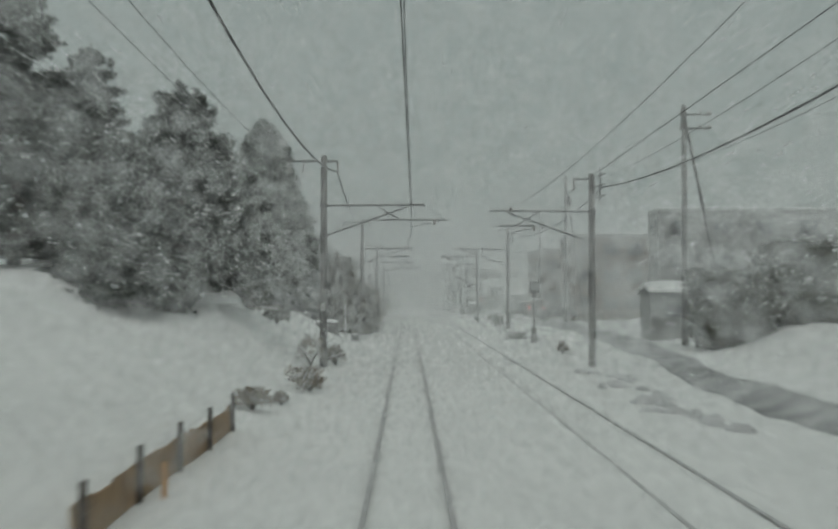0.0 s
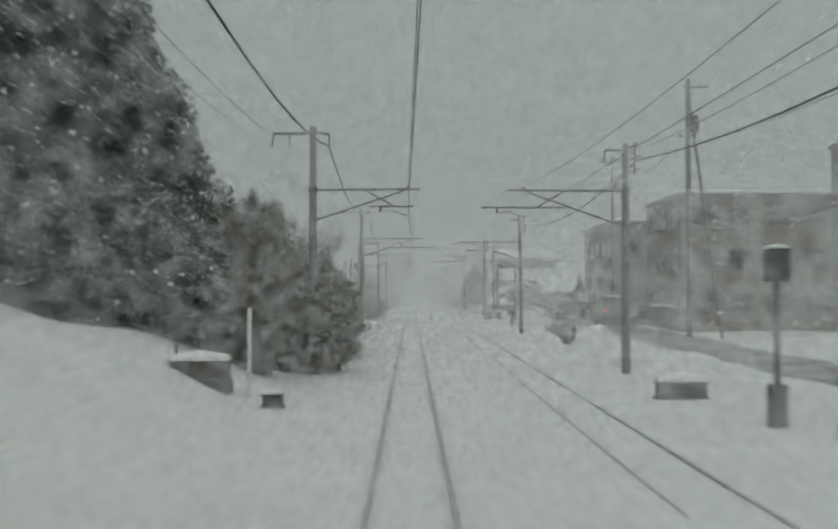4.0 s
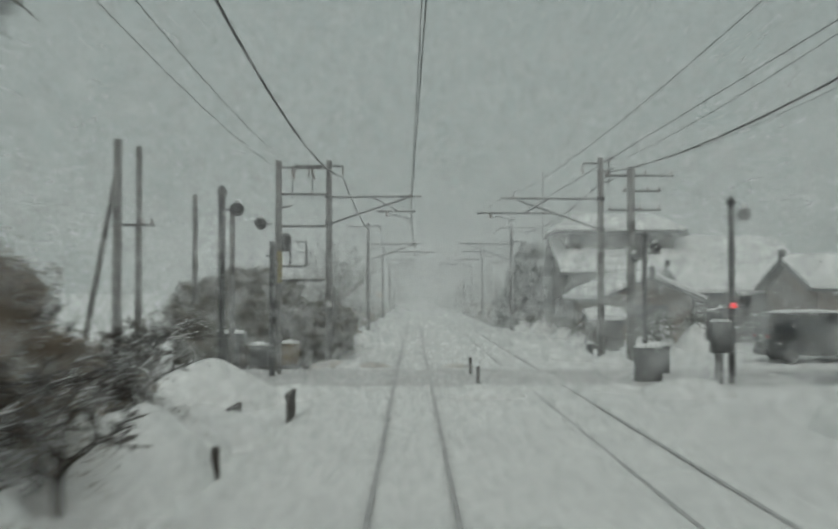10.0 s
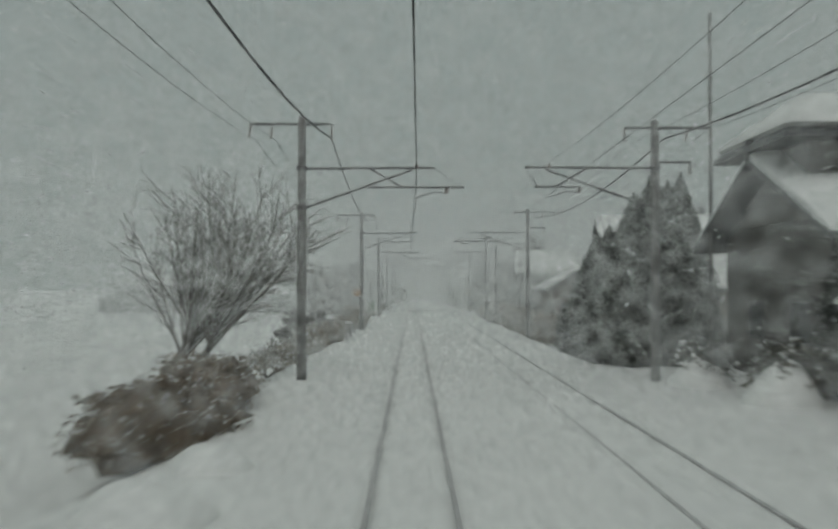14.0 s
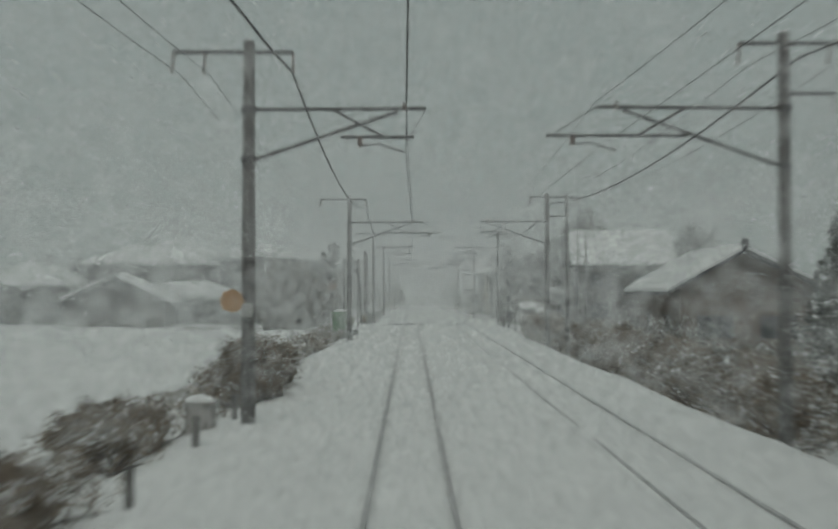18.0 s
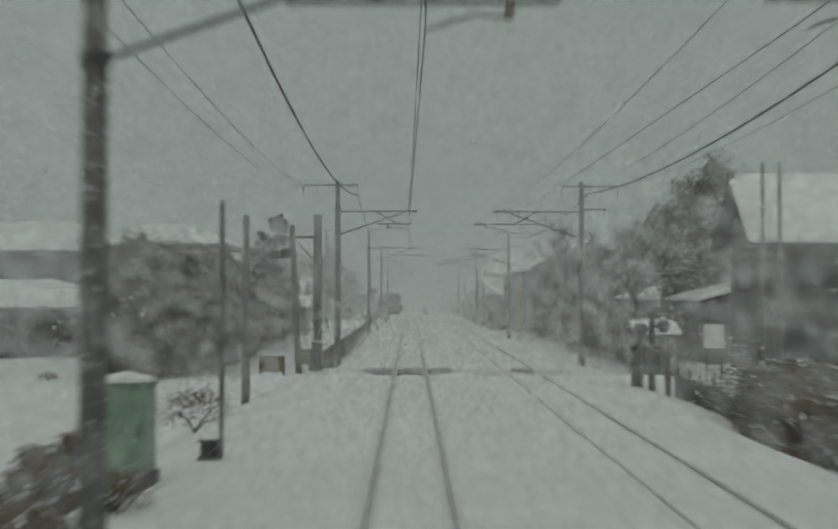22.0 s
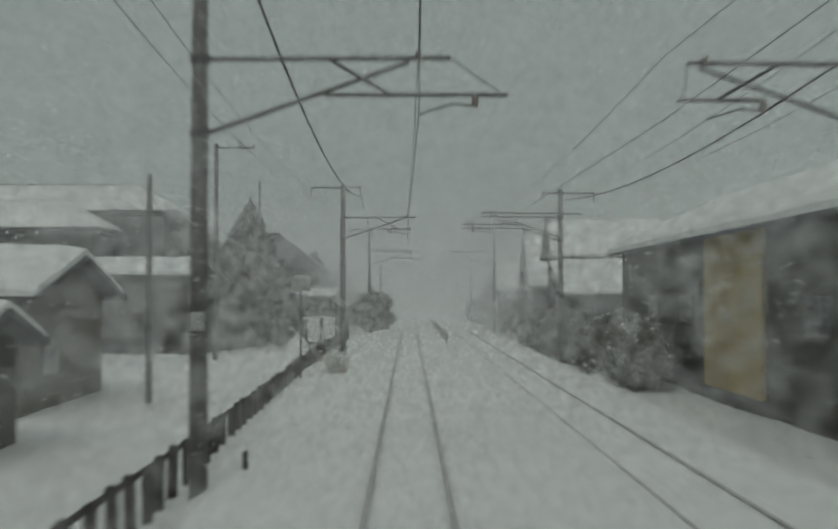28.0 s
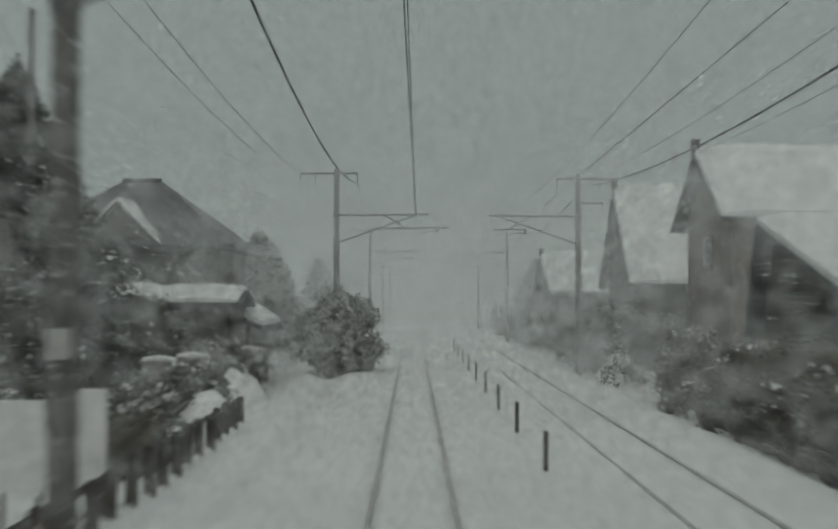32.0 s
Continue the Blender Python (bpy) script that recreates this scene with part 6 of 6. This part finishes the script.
house("big_house", -34, -15.6, 453, 460, 8.4, 9.9, "x", WALL_DARK, "large two-storey house under a hipped snow roof", -0.8, 1.0, 0.25, hip=3.6, windows= (("s", -5, 4.8, 2.2, 1.2), ("s", 0, 4.8, 2.2, 1.2), ("s", 5, 4.8, 2.2, 1.2)))
house("big_house_wing", -31, -18.8, 447.6, 452.9, 6.9, 8.3, "x", WALL_DARK, "middle roof of the large house under snow", -0.8, 0.7, 0.35, hip=3.0)
house("big_house_porch", -24, -12.0, 443.4, 447.4, 4.05, 4.65, "x", WALL_DARK, "lower roof of the large house under snow", -0.8, 0.5, 0.35, tiles=False)
utility_pole(-8.0, 412.9, 6.5, 0.11, -1.0)
stake(-2.7, 395.5, 0.3, 0.05)
grass_clump(-2.62, 419.5, 0.95, 0.85, 150, 3)
grass_clump(-2.95, 420.3, 0.8, 0.75, 110, 4)
mound(-2.85, 420.2, 1.2, 1.3, 0.5, "drift of snow over dry grass")
utility_pole(-9.96, 438.2, 10.6, 0.15, -0.6, ((0.2, -0.1, 2.0),))
utility_pole(-10.24, 458.8, 10.6, 0.13, -0.6)
cypress(-11.0, 460.0, 7.0, 9.9, z=-0.6, n=24000, label="dark spruce beside the houses")
for bx, by, bw, bh in ((-13.4, 450.5, 4.6, 7.6), (-10.8, 452.5, 4.2, 6.6), (-14.6, 455.5, 5.0, 8.2)):
    bush(bx, by, bw, bw, bh, OVERGROWN, 6000, 0.09, 0.5, "dense dark evergreen tree beside the large house", "evergreen_tree", -0.7, "tree", "evergreens by the house")
hedge(-11.0, 449, 459, 3.6, 3.8, step=3.2, label="evergreen garden trees along the lane", dens=900, z=-0.6, snowy=0.7)
hedge(-8.6, 464, 480, 4.2, 4.2, step=3.4, label="evergreen garden trees along the lane", dens=1000, z=-0.5, snowy=0.7)
gh = house("garden_house", -15.9, -8.0, 476, 484, 5.5, 8.0, "x", WALL_DARK, "dark hipped house with snow on its small gable", -0.6, 0.8, 0.0, hip=3.9)
dm = part("dormer", prism(bmesh.new(), [(-1.3, 5.9), (1.3, 5.9), (0, 7.3)], -4.6, -0.5, "y"), WALL_DARK, gh, "small front gable")
part("dormer_snow", snow_slab(bmesh.new(), [(-1.55, 5.75), (0, 7.36), (1.75, 5.6)], -4.8, -0.5, "y", 0.25), SNOW, dm, "snow on the small gable")
house("garden_store", -9.6, -5.6, 463.6, 467, 2.75, 3.1, "x", WALL_DARK, "low garden store with a thick snow roof", -0.5, 0.3, 0.22, cat="shed", tiles=False)
house("garden_shed", -8.6, -5.4, 467, 472, 2.1, 2.8, "y", WALL_DARK, "small shed with a rounded snow roof", -0.5, 0.4, 0.35, cat="shed", tiles=False)
for k in range(4):
    cabinet("store_panel", -6.8 + 0.5 * k, 459.0 + 2.2 * k, 0.9, 0.3, 1.5, CONCRETE_LIGHT, "pale upright panel by the garden", -0.4, cat="panel")
bush(-2.95, 474.5, 3.2, 3.4, 3.1, HEDGE, 4200, 0.13, 0.5, "rounded evergreen bush close to the track")
for bx, by, bw, bh in ((-5.8, 463.0, 2.4, 2.0), (-5.4, 456.0, 1.8, 1.4), (-5.6, 451.0, 1.8, 1.5), (-7.2, 449.0, 2.0, 1.7)):
    bush(bx, by, bw, bw * 1.4, bh, HEDGE, 2000, 0.08, 1.6, "dark shrub heaped with snow")
    mound(bx + 0.5, by - 0.9, bw * 0.9, bw, bh * 0.6, "low shrub buried under fresh snow")
hedge(-5.4, 486, 540, 3.0, 2.6, step=4.5, label="low evergreen hedge far along the line", dens=500, snowy=0.5)
for k in range(9):
    stake(2.2, 446.5 + 5.6 * k, 0.66, 0.045, OLDWOOD)
# right-hand side
hedge(12.2, 352, 398, 2.6, 2.3, OVERGROWN, step=3.0, label="dark hedge beyond the second track", dens=900, snowy=0.5, z=-0.5, leaf=0.08)
house("long_shed", 16.0, 24, 360, 386, 2.6, 3.6, "y", WALL_GREY, "long grey shed behind the trees", -0.6, 0.6, 0.25, (("w", -8, 1.2, 2, 1), ("w", -3, 1.2, 2, 1), ("w", 2, 1.2, 2, 1), ("w", 7, 1.2, 2, 1)), tiles=False)
for tx0, ty0, tw, th, ts in ((13.0, 368, 6.0, 7.0, 41), (15.0, 377, 7.5, 9.0, 42), (14.0, 386, 7.5, 9.5, 43), (13.4, 397, 9.0, 10.5, 17), (19.5, 360, 8.0, 10.0, 44), (23.0, 370, 8.0, 11.0, 45)):
    bare_tree(tx0, ty0, tw, th, seed=ts, z=-0.6, label="leafless tree behind the hedge")
bush(13.4, 399.0, 4.6, 4.6, 7.0, HEDGE, 6000, 0.12, 0.4, "tall dark evergreen tree", "evergreen_tree", -0.5, "tree")
bush(19.5, 391.0, 6.0, 6.0, 9.0, HEDGE, 6000, 0.15, 0.4, "tall dark evergreen tree", "evergreen_tree", -0.5, "tree")
bush(23.0, 393.0, 7.5, 7.5, 10.5, HEDGE, 7000, 0.2, 0.4, "tall dark evergreen tree", "evergreen_tree", -0.5, "tree")
k1 = house("workshop", 11.0, 21.0, 402, 438, 5.2, 7.4, "y", WALL_DARK, "long dark workshop with a snowy roof", -0.5, 0.7, 0.4, (("w", -12, 2.2, 2.0, 1.1), ("w", -6, 2.2, 2.0, 1.1), ("w", 3.5, 2.2, 2.0, 1.1), ("w", 10, 2.2, 2.0, 1.1)))
part("ochre_panel", box(-5.12, -5.01, -7.2, 0.2, 0.0, 5.4), WALL_YELLOW, k1, "ochre rendered wall panel")
hedge(9.4, 424, 470, 2.2, 2.5, OVERGROWN, step=2.8, label="dark hedge in front of the houses", dens=900, snowy=0.5)
house("front_house", 10.4, 23.0, 454.3, 462.0, 3.0, 4.95, "x", WALL_DARK, "long low house with a broad white roof", -0.4, 0.55, 0.35, (("s", -4.0, 1.6, 1.8, 1.1), ("s", 0.5, 1.6, 1.8, 1.1)), ridge_at=0.9, tiles=False)
house("steep_house", 11.7, 21.0, 470.8, 478, 6.2, 8.6, "x", WALL_BROWN, "brown house with a tall snowy roof and dark gable", -0.4, 0.6, 0.35, (("w", 0, 4.6, 1.4, 1.2), ("s", -2, 3.0, 1.8, 1.2), ("s", 2, 3.0, 1.8, 1.2)))
house("far_roof_house", 11.7, 20.0, 489.4, 498.6, 4.2, 8.9, "x", WALL_DARK, "house with a steep snow roof along the line", -0.4, 0.6, 0.35)
house("far_roof_house", 11.0, 19.0, 520, 532, 3.6, 6.4, "x", WALL_GREY, "house with a snow roof far along the line", -0.4, 0.6, 0.35)
for bx, by, bw, bh in ((9.2, 459.5, 2.0, 1.6), (9.6, 465, 2.2, 1.8), (8.4, 475, 1.8, 1.2), (9.4, 482, 2.2, 1.8), (8.6, 432, 1.6, 0.9), (8.4, 428, 1.4, 0.8)):
    bush(bx, by, bw, bw, bh, HEDGE, 900, 0.12, 1.4, "shrub heaped with snow")
    mound(bx, by, bw * 1.1, bw * 1.1, bh * 0.8, "low shrub buried under fresh snow")
hedge(9.8, 486, 560, 3.0, 3.2, step=5.0, label="dark hedge far along the line", dens=450, snowy=0.5)
for cx, cy in ((15, 540), (13, 556), (17, 575), (-10, 505), (-12, 530), (-10, 556)):
    cypress(cx, cy, 6, 8.0, n=6000, leaf=0.25, label="dark conifer far along the line")

# ================= falling snow =================


def hung(sigma, cover, ratio, y0, y1, rmin, rmax, top, most):
    """Places and sizes of snow in the air, as much as dims the distance; small along the line, larger further off it."""
    area = math.sqrt(3) / 4 / 2 * cover
    edges = np.geomspace(rmin, rmax, 24)
    out, size = [], []
    for a, b in zip(edges, edges[1:]):
        s = min(ratio * (a + b) / 2, most)
        n = int(sigma / (area * s * s) * math.pi * (b * b - a * a) * (y1 - y0))
        rr = np.sqrt(np.random.uniform(a * a, b * b, n))
        th = np.random.uniform(0, math.tau, n)
        x, z = rr * np.cos(th), EYE + rr * np.sin(th)
        keep = (z > -0.5) & (z < top)
        out.append(np.stack([x, np.random.uniform(y0, y1, n), z], 1)[keep])
        size.append(np.random.uniform(0.75, 1.22, n)[keep] * s)
    return np.concatenate(out), np.concatenate(size)


flakes = cloud("falling_snow", *hung(0.00028, 1.0, 0.0075, -5.0, 640.0, 1.0, 40.0, 11.0, 0.2), FLAKES, corners=3)
tagged(flakes, "single snowflakes in the air over the railway", "snowfall", kind="stuff")
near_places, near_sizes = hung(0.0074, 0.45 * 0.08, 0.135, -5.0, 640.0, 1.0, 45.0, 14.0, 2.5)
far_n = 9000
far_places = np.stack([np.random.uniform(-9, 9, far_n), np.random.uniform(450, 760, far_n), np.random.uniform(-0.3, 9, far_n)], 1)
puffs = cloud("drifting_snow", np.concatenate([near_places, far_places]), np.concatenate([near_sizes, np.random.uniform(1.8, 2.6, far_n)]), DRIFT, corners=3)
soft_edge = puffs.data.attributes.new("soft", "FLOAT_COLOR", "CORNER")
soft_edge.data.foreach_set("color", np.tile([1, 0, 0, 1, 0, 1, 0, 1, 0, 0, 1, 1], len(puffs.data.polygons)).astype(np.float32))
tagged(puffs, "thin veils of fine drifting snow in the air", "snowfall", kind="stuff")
